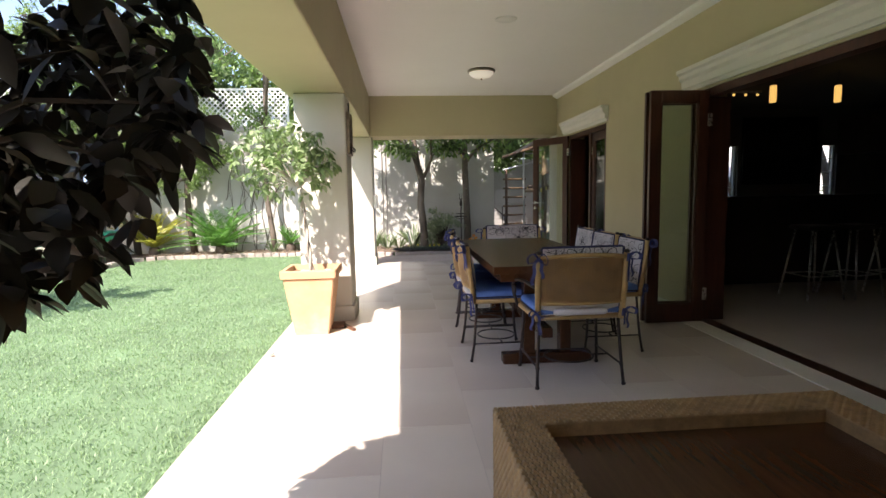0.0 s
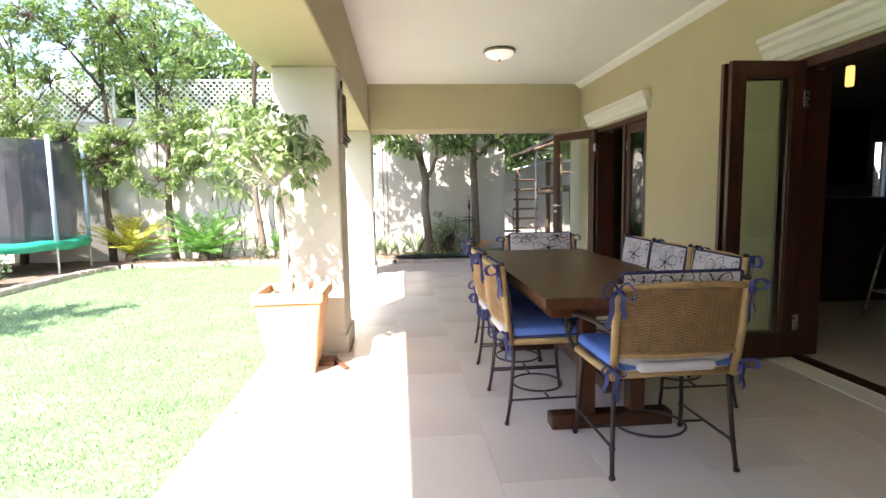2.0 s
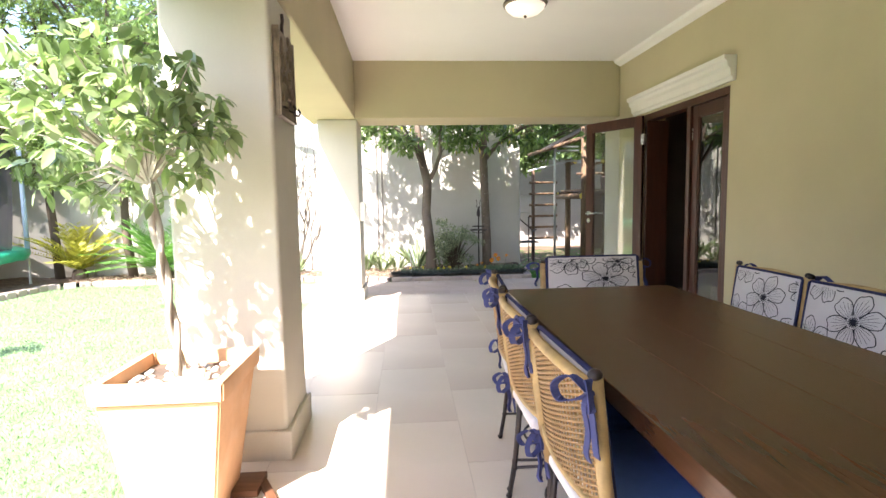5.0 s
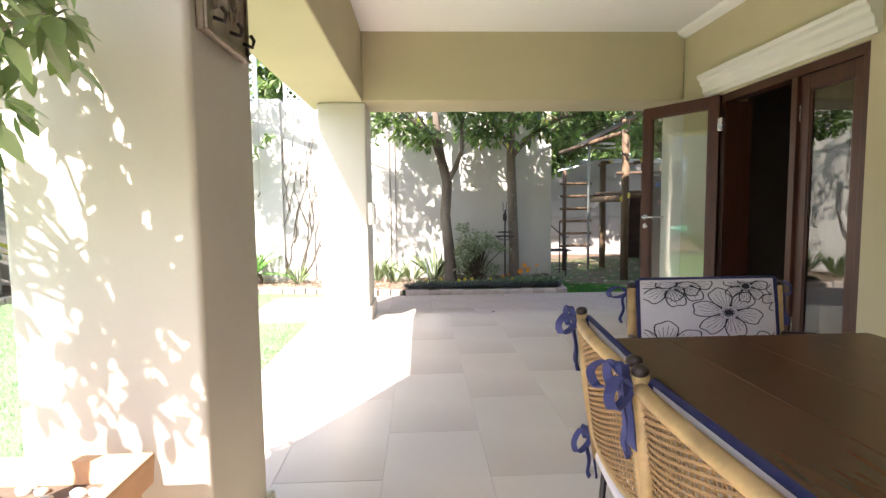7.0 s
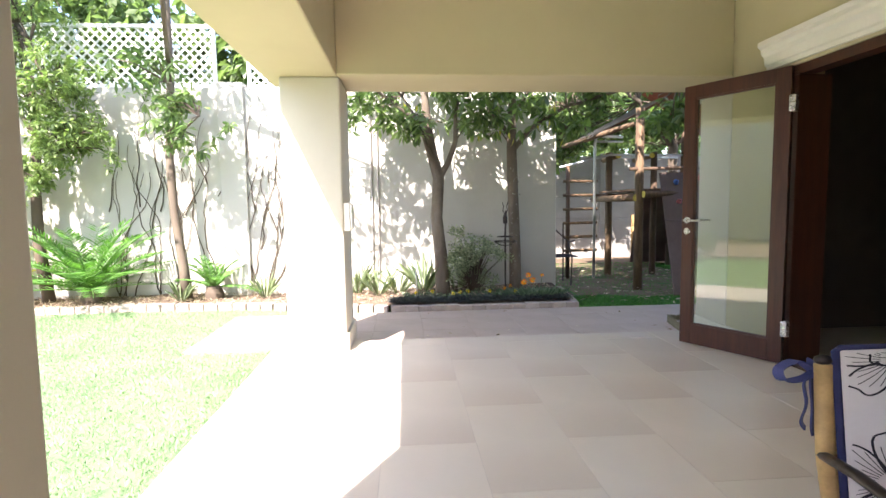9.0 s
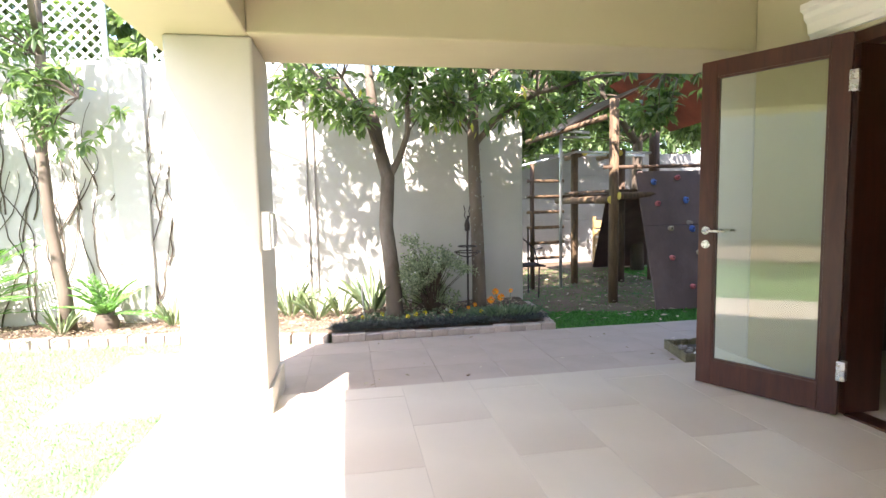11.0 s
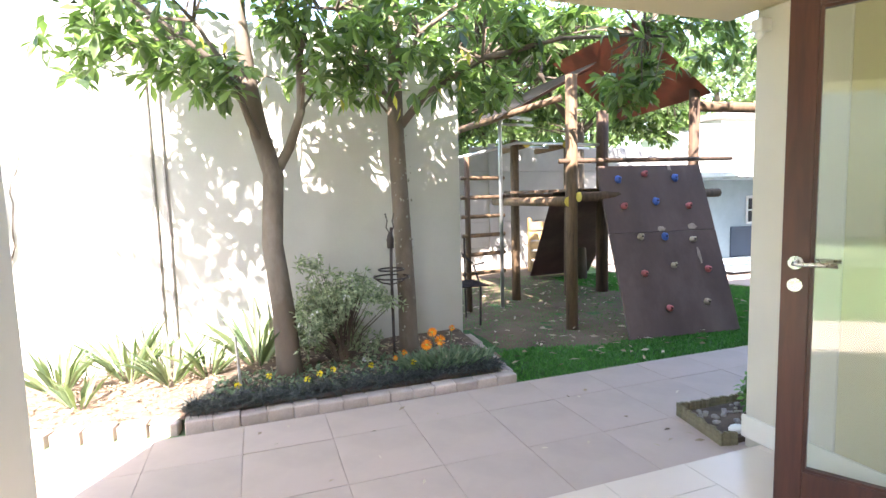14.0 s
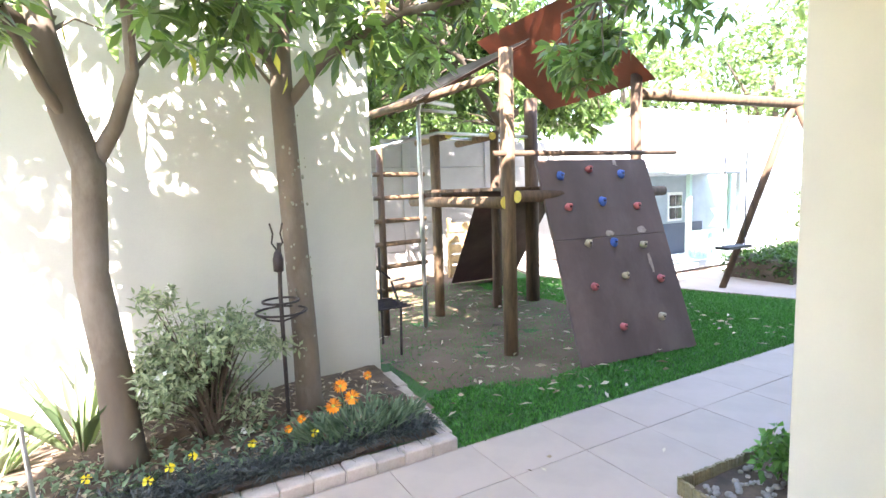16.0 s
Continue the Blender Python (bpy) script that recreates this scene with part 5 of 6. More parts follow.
for x, y, h, s, k in ((-9.0, 15.0, 4.4, 1.8, 300), (-5.5, 15.2, 5.6, 2.1, 420), (-2.2, 15.0, 5.2, 1.9, 360), (3.6, 18.8, 5.2, 2.2, 420), (6.8, 19.2, 5.4, 2.4, 450), (10.5, 21, 6.2, 2.6, 420), (15.5, 21, 6.8, 3.2, 450), (21, 19, 7.2, 3.6, 450), (26, 14, 7.0, 3.6, 400)):
    far_tree(x, y, h, s, k, "trees beyond the wall")


# ---- lattice on the wall ----
for a, b in ((-8.2, -5.35), (-4.95, -2.15), (-1.75, -0.35)):
    lp = thing("lattice_panel", (0, 11.89, 2.755), "white diagonal wooden lattice panel on the wall", "trellis", "lattice panels")
    part("rail", box(a, b, -0.02, 0.02, 0, 0.045), WHITEPAINT, lp)
    part("rail", box(a, b, -0.02, 0.02, 0.77, 0.815), WHITEPAINT, lp)
    for x in (a, b - 0.045):
        part("post", box(x, x + 0.045, -0.021, 0.021, 0.045, 0.77), WHITEPAINT, lp)
    u = a - 0.66
    while u < b:
        lo, hi = max(u, a + 0.03), min(u + 0.725, b - 0.03)
        if hi - lo > 0.06:
            for sg in (1, -1):
                p, q = Vector((lo, 0, 0.045 + lo - u)), Vector((hi, 0, 0.045 + hi - u))
                if sg < 0:
                    p.x, q.x = a + b - p.x, a + b - q.x
                half = (q - p).length / 2
                part("slat", turned(box(-half, half, -0.005, 0.005, -0.0125, 0.0125), pose((p.x + q.x) / 2, 0.006 * sg, (p.z + q.z) / 2, 0, -45 * sg, 0)), WHITEPAINT, lp)
        u += 0.118

# ---- bed plants ----
def cycad(at, fronds, length, material, label, seed, up=0.9):
    p = thing("cycad", at, label, "plant")
    rng = random.Random(seed)
    part("stem", lathe([(0.10, -0.06), (0.12, 0.05), (0.09, 0.14), (0.0, 0.16)], seg=12), BARKDARK, p, "", True)
    bases, ways, sizes = [], [], []
    ribs = bmesh.new()
    for k in range(fronds):
        a = 2.399 * k
        e = radians(rng.uniform(12, 55) if k > fronds * 0.45 else rng.uniform(50, 84)) * min(1.1, up)
        d = Vector((math.cos(a), math.sin(a), 0))
        L = length * rng.uniform(0.8, 1.1)
        pts = []
        for i in range(13):
            u = i / 12
            pts.append(Vector((0, 0, 0.12)) + d * L * (math.cos(e) * u + 0.12 * u * u) + Vector((0, 0, L * (math.sin(e) * u - 0.26 * u * u))))
        tube(pts, [0.006 - 0.004 * i / 12 for i in range(13)], 4, ribs, cap=False)
        for i in range(2, 13):
            for h in (0, 0.5):
                q = pts[i - 1].lerp(pts[i], h)
                fw2 = (pts[i] - pts[i - 1]).normalized()
                s = fw2.cross(Vector((0, 0, 1))).normalized()
                for sg in (1, -1):
                    bases.append(q)
                    ways.append(s * sg + fw2 * 0.7 + Vector((0, 0, 0.25)))
                    sizes.append(0.2 * length * (1 - 0.55 * abs(i / 12 - 0.45)))
    part("ribs", ribs, material, p)
    leaves("fronds", np.array([tuple(b) for b in bases]), np.array([tuple(w) for w in ways]), np.array(sizes), 0.021, material, p, fold=0.1, droop=0.1)
    return p


cycad((-3.62, 11.33, 0.02), 52, 1.15, LEAF_CYCAD, "large green cycad with arching fronds in the bed", 2)
cycad((-5.0, 11.35, 0.02), 34, 1.0, LEAF_YELLOW, "yellowed cycad with upright fronds in the bed", 3, 1.25)
cycad((-2.15, 11.4, 0.02), 16, 0.55, LEAF_CYCAD, "small green cycad in the bed", 5)


def strap_plant(at, count, length, label, seed, width=0.035, material=LEAF_STRAP):
    rng = np.random.default_rng(seed)
    p = thing("strap_leaved_plant", at, label, "plant", "strap leaved plants")
    a = rng.random(count) * 2 * math.pi
    out = rng.uniform(0.25, 0.9, count)
    way = np.stack([np.cos(a) * out, np.sin(a) * out, np.ones(count)], 1)
    base = np.stack([np.cos(a) * 0.03, np.sin(a) * 0.03, np.full(count, -0.02)], 1)
    L = rng.uniform(0.6, 1.1, count) * length
    leaves("blade", base, way, L, width, material, p, fold=0.25, droop=0.25, belly=0.5)
    return p


for i, (x, y, c, L) in enumerate(((-0.35, 11.5, 26, 0.5), (-0.05, 11.3, 24, 0.45), (0.2, 11.35, 18, 0.42), (0.55, 11.45, 20, 0.62), (-0.75, 11.4, 24, 0.45), (0.98, 11.55, 14, 0.5), (-1.5, 11.35, 22, 0.4), (-2.5, 11.25, 20, 0.35), (-0.55, 11.05, 14, 0.3))):
    strap_plant((x, y, 0.02), int(c * 1.5), L * 1.3, "green strap leaved clump in the sunny bed", 30 + i, 0.045 if L > 0.55 else 0.032)

sh = thing("flowering_shrub", (1.18, 11.18, 0.03), "loose grey green shrub with a few white flowers", "shrub")
tips = np.concatenate([blob_points(860, (0.02, -0.02, 0.38), (0.45, 0.34, 0.35), 0.2, 2.2, -0.15), blob_points(26, (-0.22, 0.0, 0.80), (0.10, 0.1, 0.07), 0.2, 2.2, -0.5)])
stm = bmesh.new()
for p in tips[::7]:
    tube([(RNG.normal(0, 0.03), RNG.normal(0, 0.03), -0.04), (p[0] * 0.4, p[1] * 0.4, p[2] * 0.55), tuple(p)], [0.007, 0.005, 0.002], 4, stm, cap=False)
tagged(part("stem_growth", stm, BARKDARK, sh), kind="stuff")
base, way = rosettes(tips, 7, 1.0, 0.0)
leaves("foliage", base, way, RNG.uniform(0.7, 1.2, len(base)) * 0.052, 0.017, LEAF_SHRUB, sh)
pick = tips[RNG.integers(0, len(tips), 34)]
fb, fwy = rosettes(pick, 5, 1.0, -0.2)
leaves("blossom", fb, fwy, 0.028, 0.022, WHITEPETAL, sh, "white blossoms")

n = 6800
mx_, my_ = RNG.uniform(0.12, 2.26, n), 10.62 + np.abs(RNG.normal(0, 0.11, n))
ways = np.stack([RNG.normal(0, 0.8, n), RNG.normal(-0.15, 0.8, n), np.ones(n) * 0.8], 1)
tagged(leaves("border_grass", np.stack([mx_, my_, np.full(n, 0.03)], 1), ways, RNG.uniform(0.07, 0.16, n), 0.007, LEAF_MONDO, None, fold=0.2, droop=0.45), "dark tufted border grass along the bricks", "grass", "", "stuff")
n = 650
tagged(leaves("low_herbs", np.stack([RNG.uniform(0.25, 2.22, n), RNG.uniform(10.70, 11.2, n), np.full(n, 0.05)], 1), np.stack([RNG.normal(0, 1, n), RNG.normal(0, 1, n), np.ones(n) * 0.6], 1), RNG.uniform(0.04, 0.08, n), 0.025, LEAF_HERB), "low green herbs in the bed", "plants", "", "stuff")

gz = thing("gazania_plant", (1.90, 10.84, 0.04), "grey green clump with open orange daisies", "plant")
n = 520
a = RNG.random(n) * 2 * math.pi
rr = RNG.random(n) ** 0.6
gb = np.stack([np.cos(a) * rr * 0.36, np.sin(a) * rr * 0.17, np.zeros(n)], 1)
leaves("foliage", gb, np.stack([np.cos(a) * 0.7 + RNG.normal(0, 0.3, n), np.sin(a) * 0.7 + RNG.normal(0, 0.3, n), np.ones(n)], 1), RNG.uniform(0.07, 0.15, n), 0.02, LEAF_HERB, gz)
for dx, dy, z, r in ((-0.16, -0.03, 0.17, 0.047), (-0.09, 0.05, 0.24, 0.043), (-0.05, -0.02, 0.19, 0.047), (0.12, 0.18, 0.22, 0.03), (-0.32, 0.02, 0.12, 0.026), (-0.40, -0.02, 0.10, 0.024)):
    part("stalk", tube([(dx * 0.6, dy * 0.6, 0), (dx, dy, z)], 0.003, 5), LEAF_HERB, gz)
    k = np.arange(16) * 2 * math.pi / 16
    face = Vector((-0.35, -0.75, 0.6)).normalized()
    s = face.cross(Vector((0, 0, 1))).normalized()
    u = s.cross(face)
    wy = np.array([tuple(s * math.cos(q) + u * math.sin(q) + face * 0.12) for q in k])
    fl_ = leaves("flower", np.repeat(np.array([[dx, dy, z]]), 16, 0), wy, r, r * 0.42, PETAL, gz, "open orange daisy flower", droop=0.0, belly=0.65)
    part("flower_eye", ball(tuple(Vector((dx, dy, z)) + face * 0.005), r * 0.22, None, 1), LEAF_YELLOW, fl_)
for x, y in ((0.42, 10.78), (0.95, 10.80), (1.05, 10.86), (1.32, 10.84), (0.86, 10.72), (1.62, 10.78), (0.62, 10.9)):
    ps = thing("pansy", (x, y, 0.04), "small yellow pansy in the bed", "flower", "pansies")
    part("stalk", tube([(0, 0, -0.02), (0, -0.005, 0.07)], 0.002, 4), LEAF_HERB, ps)
    k = np.arange(5) * 2 * math.pi / 5
    leaves("petals", np.repeat(np.array([[0, -0.006, 0.07]]), 5, 0), np.stack([np.cos(k), np.full(5, -0.35), np.sin(k)], 1), 0.026, 0.026, PANSY, ps, droop=0.0, belly=0.65)
    part("flower_eye", ball((0, -0.010, 0.07), 0.005, None, 1), BLACK, ps)

n = 700
fl = np.stack([RNG.uniform(0.2, 2.25, n), RNG.uniform(10.72, 11.7, n), np.full(n, 0.055)], 1)
fw = np.stack([RNG.normal(0, 1, n), RNG.normal(0, 1, n), RNG.normal(0.1, 0.2, n)], 1)
tagged(leaves("leaf_litter", fl, fw, RNG.uniform(0.02, 0.06, n), 0.016, LEAF_DRY, None, fold=0.3, droop=0.1), "dry leaf litter on the dark soil", "leaves", "", "stuff")
# pale lichen flecks on the straight trunk
lt_ = bpy.data.objects["broadleaf_tree.001"]
lb = bmesh.new()
for k in range(70):
    z, a = RNG.uniform(0.1, 1.8), RNG.uniform(math.pi, 2 * math.pi)
    r = 0.079 if z < 0.5 else 0.071
    ball((1.722 + r * math.cos(a), 11.285 + r * math.sin(a), z), RNG.uniform(0.004, 0.009), lb, 1, (1, 1, 1.4))
tagged(part("lichen", lb, LICHEN, lt_, "pale lichen flecks", True), kind="stuff")
dl = thing("dry_leaf", (-0.75, 3.72, 0.006), "single dry leaf lying on the sunlit tiles", "leaf")
leaves("blade", np.array([[0.0, 0, 0.004], [0.02, 0.01, 0.004]]), np.array([[1.0, 0.4, 0.25], [0.3, 1.0, 0.2]]), 0.05, 0.03, LEAF_DRY, dl, fold=0.3, droop=0.1)

# wall rods, garden stake and iron ornament
for x in (-0.14, -0.055):
    rd = thing("wall_cable", (x, 11.762, 0.05), "thin grey vertical cable on the garden wall", "cable", "wall cables")
    part("rod", tube([(0, 0, -0.05), (0.01, 0, 1.0), (0.0, 0, 2.73)], 0.011, 6), PEBBLE, rd)
sk_ = thing("garden_stake", (0.44, 10.86, 0), "thin grey green metal stake in the bed", "stake")
part("rod", tube([(0, 0, -0.06), (-0.02, 0, 0.42)], 0.010, 8), GALV, sk_)
orn = thing("iron_plant_stand", (1.575, 11.15, 0.03), "dark wrought iron stand with rings and lantern", "ornament")
part("pole", tube([(0, 0, -0.05), (0, 0, 0.75), (0.01, 0, 1.05)], 0.012, 8), IRON, orn)
for z, r in ((0.66, 0.14), (0.72, 0.10)):
    part("ring", tube([(r * math.cos(a), r * math.sin(a), z) for a in np.linspace(0, 2 * math.pi, 21)[:-1]], 0.007, 6, None, True), IRON, orn)
part("lantern", lathe([(0.0, 0.88), (0.028, 0.89), (0.03, 0.96), (0.018, 1.0), (0.0, 1.02)], seg=10), IRON, orn, "", True)
for sg in (1, -1):
    part("scroll", tube([(0, 0, 1.0), (sg * 0.03, 0, 1.05), (sg * 0.02, 0, 1.10), (sg * 0.035, 0, 1.16)], 0.005, 6), IRON, orn)
    part("arm", tube([(0, 0, 0.6), (sg * 0.08, 0, 0.62), (sg * 0.14, 0, 0.66)], 0.006, 6), IRON, orn)

# creepers on the wall
vn = thing("bare_creeper", (0, 0, 0), "bare woody creeper stems climbing the garden wall", "climber")
vb = bmesh.new()
vr = random.Random(12)
for k in range(40):
    x, z, drift = vr.uniform(-3.6, -1.2), 0.0 if k % 2 else vr.uniform(0.5, 1.6), vr.uniform(-0.05, 0.05)
    pts, top = [], vr.uniform(1.6, 2.7)
    while z < top:
        pts.append((x, 11.765, z))
        drift = 0.75 * drift + vr.uniform(-0.03, 0.032)
        x += drift
        z += vr.uniform(0.07, 0.12)
    if len(pts) > 2:
        tube(pts, [0.0085 * (1 - 0.7 * i / len(pts)) for i in range(len(pts))], 5, vb, cap=False)
tagged(part("stem_growth", vb, BARKDARK, vn), kind="stuff")


# ---- trampoline ----
TC, TR = (-6.72, 10.35), 1.34
tp = thing("trampoline", (*TC, 0.0), "round trampoline with green pad and dark safety net", "trampoline")
ring = [(TR * math.cos(a), TR * math.sin(a)) for a in np.linspace(0, 2 * math.pi, 41)[:-1]]
part("frame", tube([(x, y, 0.50) for x, y in ring], 0.025, 8, None, True), GALV, tp, "", True)
pad = bmesh.new()
prof = [(1.0, 0.40), (1.035, 0.48), (1.02, 0.55), (0.9, 0.56), (0.84, 0.545)]
rows = [[pad.verts.new((x * s, y * s, z + 0.012 * math.sin(i * 1.9))) for i, (x, y) in enumerate(ring)] for s, z in prof]
for a, b in zip(rows, rows[1:]):
    for k in range(40):
        pad.faces.new((a[k], a[(k + 1) % 40], b[(k + 1) % 40], b[k]))
part("safety_pad", pad, GREENPAD, tp, "green vinyl edge pad", True)
part("mat", lathe([(0.0, 0.53), (1.14, 0.53)], seg=40), BLACK, tp)
net = bmesh.new()
rows = [[net.verts.new((x * s, y * s, z)) for x, y in ring] for s, z in ((0.86, 0.54), (0.90, 1.2), (0.93, 2.2))]
for a, b in zip(rows, rows[1:]):
    for k in range(40):
        net.faces.new((a[k], a[(k + 1) % 40], b[(k + 1) % 40], b[k]))
part("safety_net", net, NET, tp, "dark see-through safety net")
for k in range(7):
    a = -0.33 + k * 2 * math.pi / 7
    x, y = TR * math.cos(a), TR * math.sin(a)
    part("leg", tube([(x, y, OUT), (x, y, 0.5)], 0.02, 8), GALV, tp)
    part("net_pole", tube([(x, y, 0.5), (x, y, 2.28)], 0.034, 10), BLUEFOAM, tp, "pole in pale blue foam", True)

# ---- play frame ----
pf = thing("play_frame", (0, 0, 0), "wooden climbing tower with roof, ramps, ladder and swing beam", "play frame")


def log(a, b, r, m=LOG, ends=False, name="log"):
    o = part(name, tube([a, Vector(a).lerp(Vector(b), 0.5), b], [r, r * 0.97, r * 0.95], 12), m, pf, "", True)
    if ends:
        d = (Vector(a) - Vector(b)).normalized()
        part("log_end", tube([Vector(a) - d * 0.004, Vector(a) + d * 0.006], r * 0.98, 14), LOGEND, o, "yellow capped log end")
    return o


PX0, PX1, PY0, PY1 = 3.56, 5.2, 11.66, 13.25
log((PX0, PY0, OUT - 0.05), (PX0, PY0, 2.45), 0.062, LOG, name="post")
log((PX0 + 0.2, PY1, OUT - 0.05), (PX0 + 0.2, PY1, 2.0), 0.058, LOG, name="post")
log((PX1, PY0 + 0.1, OUT - 0.05), (PX1, PY0 + 0.1, 2.45), 0.058, LOGDARK, name="post")
log((PX1 - 0.1, PY1, OUT - 0.05), (PX1 - 0.1, PY1, 2.4), 0.085, LOGDARK, name="post")
log((4.52, 13.2, OUT - 0.05), (4.52, 13.2, 2.0), 0.055, LOGDARK, name="post")
log((PX0 - 0.045, PY0 - 0.02, 1.225), (PX0 - 0.02, PY1 + 0.15, 1.225), 0.052, LOG, True, "beam")
log((PX0 + 0.02, PY0 - 0.10, 1.27), (PX1 + 0.15, PY0 - 0.10, 1.27), 0.05, LOGDARK, True, "beam")
log((PX0 + 0.02, PY1 + 0.1, 1.27), (PX1 + 0.15, PY1 + 0.1, 1.27), 0.05, LOGDARK, True, "beam")
for k in range(9):
    y = PY0 + 0.02 + k * 0.155
    part("deck_board", box(PX0 - 0.05, PX1 + 0.05, y, y + 0.14, 1.32, 1.35, 0.004), LOGDARK, pf)
for z in (1.62,):
    log((PX0 - 0.15, PY0 - 0.02, z), (PX1 + 0.35, PY0 - 0.08, z + 0.02), 0.024, LOGDARK, name="rail")
log((PX0 + 0.32, PY1 - 0.1, 1.94), (PX0 + 0.45, PY1 + 0.9, 1.94), 0.045, LOG, True, "beam")
log((4.46, PY1 - 0.1, 1.94), (4.6, PY1 + 0.9, 1.94), 0.045, LOG, True, "beam")
log((PX0 - 0.05, PY0 + 0.1, 2.25), (PX0 - 0.75, PY1 - 0.5, 2.05), 0.035, LOG, name="rail")

# climbing board with its holds
A, B = Vector((3.77, 11.03, OUT)), Vector((4.95, 10.89, OUT))
ux = (B - A).normalized()
top_l = Vector((3.78, 11.64, 1.53))
uy = (top_l - A)
uy = (uy - ux * uy.dot(ux)).normalized()
un = ux.cross(uy)
H, WB = 1.735, (B - A).length
bmx = Matrix((ux, uy, un)).transposed().to_4x4()
bmx.translation = A
for lo, hi in ((0.0, 1.02), (1.023, H)):
    part("climbing_board", turned(box(0.0, WB, lo, hi, -0.03, 0.0, 0.004), bmx), BOARD, pf, "brown climbing board with scuffed paint")
hold_kinds = {"r": HOLDRED, "b": HOLDBLUE, "s": HOLDSAND}
HOLDS = ((0.20, 1.583, "b"), (0.513, 1.64, "r"), (0.85, 1.588, "b"), (0.21, 1.30, "r"), (0.572, 1.338, "b"), (0.938, 1.28, "r"), (0.32, 0.977, "s"), (0.584, 0.968, "b"), (0.892, 0.924, "s"), (0.619, 0.673, "s"), (0.984, 0.614, "r"), (0.28, 0.61, "r"), (0.886, 0.292, "s"), (0.468, 0.26, "r"))
for i, (u, v, k) in enumerate(HOLDS):
    hb = ball((0, 0, 0.012), 0.036, None, 2, (1.0, 1.2 if k == "b" else 0.95, 0.7))
    ball((0.008, 0.008, 0.034), 0.017, hb, 2)
    for vv in hb.verts:
        vv.co += Vector((noise.noise(vv.co * 40 + Vector((i, 0, 0))), noise.noise(vv.co * 40 + Vector((0, i, 5))), 0)) * 0.008
    h = part("hold", turned(hb, bmx @ Matrix.Translation((u, v, 0))), hold_kinds[k], pf, {"r": "red", "b": "blue", "s": "sand coloured"}[k] + " climbing hold", True)
    part("bolt", turned(tube([(0.004, -0.004, 0.035), (0.004, -0.004, 0.046)], 0.009, 8), bmx @ Matrix.Translation((u, v, 0))), IRON, h)
for u, v, w, hgt in ((0.58, 1.05, 0.09, 0.025), (0.93, 1.06, 0.10, 0.03), (0.93, 0.76, 0.03, 0.09), (0.82, 1.70, 0.05, 0.03)):
    sc = ball((0, 0, 0), 1, None, 2, (w / 2, hgt, 0.0025))
    for vv in sc.verts:
        vv.co.x += 0.02 * noise.noise(vv.co * 60)
        vv.co.y += 0.02 * noise.noise(vv.co * 60 + Vector((3, 1, 0)))
    part("scuff", turned(sc, bmx @ Matrix.Translation((u, v, 0.001))), SCUFF, pf, "patch of bare worn ply")

# rear ramp, roof, ladder, pole, swing
rm = bmesh.new()
vs = [rm.verts.new(p) for p in ((4.85, 14.85, OUT), (6.0, 14.85, OUT), (5.35, 13.05, 1.33), (4.2, 13.05, 1.33))]
rm.faces.new(vs)
got = bmesh.ops.solidify(rm, geom=rm.faces[:], thickness=0.035)
part("ramp", rm, BOARD, pf, "dark brown sloping ramp board")


def corrugated(y0, y1, xa, za, xb, zb, m):
    bm = bmesh.new()
    n = 60
    rows = []
    for i in range(n + 1):
        y = y0 + (y1 - y0) * i / n
        w = 0.012 * math.sin(i * math.pi / 2)
        rows.append([bm.verts.new((xa, y, za + w)), bm.verts.new((xb, y, zb + w))])
    for a, b in zip(rows, rows[1:]):
        bm.faces.new((a[0], a[1], b[1], b[0]))
    bmesh.ops.solidify(bm, geom=bm.faces[:], thickness=0.012)
    return part("roof_sheet", bm, m, pf, "corrugated roof sheet", True)


RIDGE_X, RIDGE_Z = 4.25, 2.74
corrugated(12.2, 13.5, 3.05, 2.12, RIDGE_X, RIDGE_Z, SHEETING)
ln = bmesh.new()
ln.faces.new([ln.verts.new(p) for p in ((3.09, 12.23, 2.10), (RIDGE_X, 12.23, RIDGE_Z - 0.04), (RIDGE_X, 13.47, RIDGE_Z - 0.04), (3.09, 13.47, 2.10))])
bmesh.ops.solidify(ln, geom=ln.faces[:], thickness=0.012)
part("roof_lining", ln, ROOFBROWN, pf, "dark brown roof boards under the sheet")
rb = bmesh.new()
rb.faces.new([rb.verts.new(p) for p in ((RIDGE_X, PY0 - 0.06, 2.98), (5.28, PY0 - 0.06, 2.33), (5.24, PY1 - 0.2, 2.25), (RIDGE_X - 0.04, PY1 - 0.2, 2.92))])
bmesh.ops.solidify(rb, geom=rb.faces[:], thickness=0.03)
part("roof_board", rb, ROOFBROWN, pf, "red brown roof board")
log((3.45, 12.2, 2.23), (3.45, 13.5, 2.23), 0.03, LOGDARK, name="rafter")

LA, LB = Vector((2.91, 12.8, OUT)), Vector((3.34, 12.9, OUT))
log(LA, LA + Vector((0, 0, 1.80)), 0.034, LOGDARK, name="ladder_post")
for k in range(6):
    z = 0.40 + k * 0.222
    log((LA.x - 0.08, LA.y - 0.02, z), (LB.x + 0.08, LB.y - 0.02, z), 0.024, LOG, name="rung")
PO = Vector((3.365, 12.85, 0))
part("fire_pole", tube([(PO.x, PO.y, OUT), (PO.x, PO.y, 2.12), (PO.x + 0.02, PO.y, 2.20), (PO.x + 0.10, PO.y + 0.02, 2.23), (PO.x + 0.55, PO.y + 0.25, 2.24)], 0.023, 10), GALV, pf, "galvanised sliding pole", True)
part("rail", tube([(PO.x, PO.y, 2.14), (PO.x + 0.55, PO.y + 0.2, 2.16)], 0.017, 8), GALV, pf, "", True)
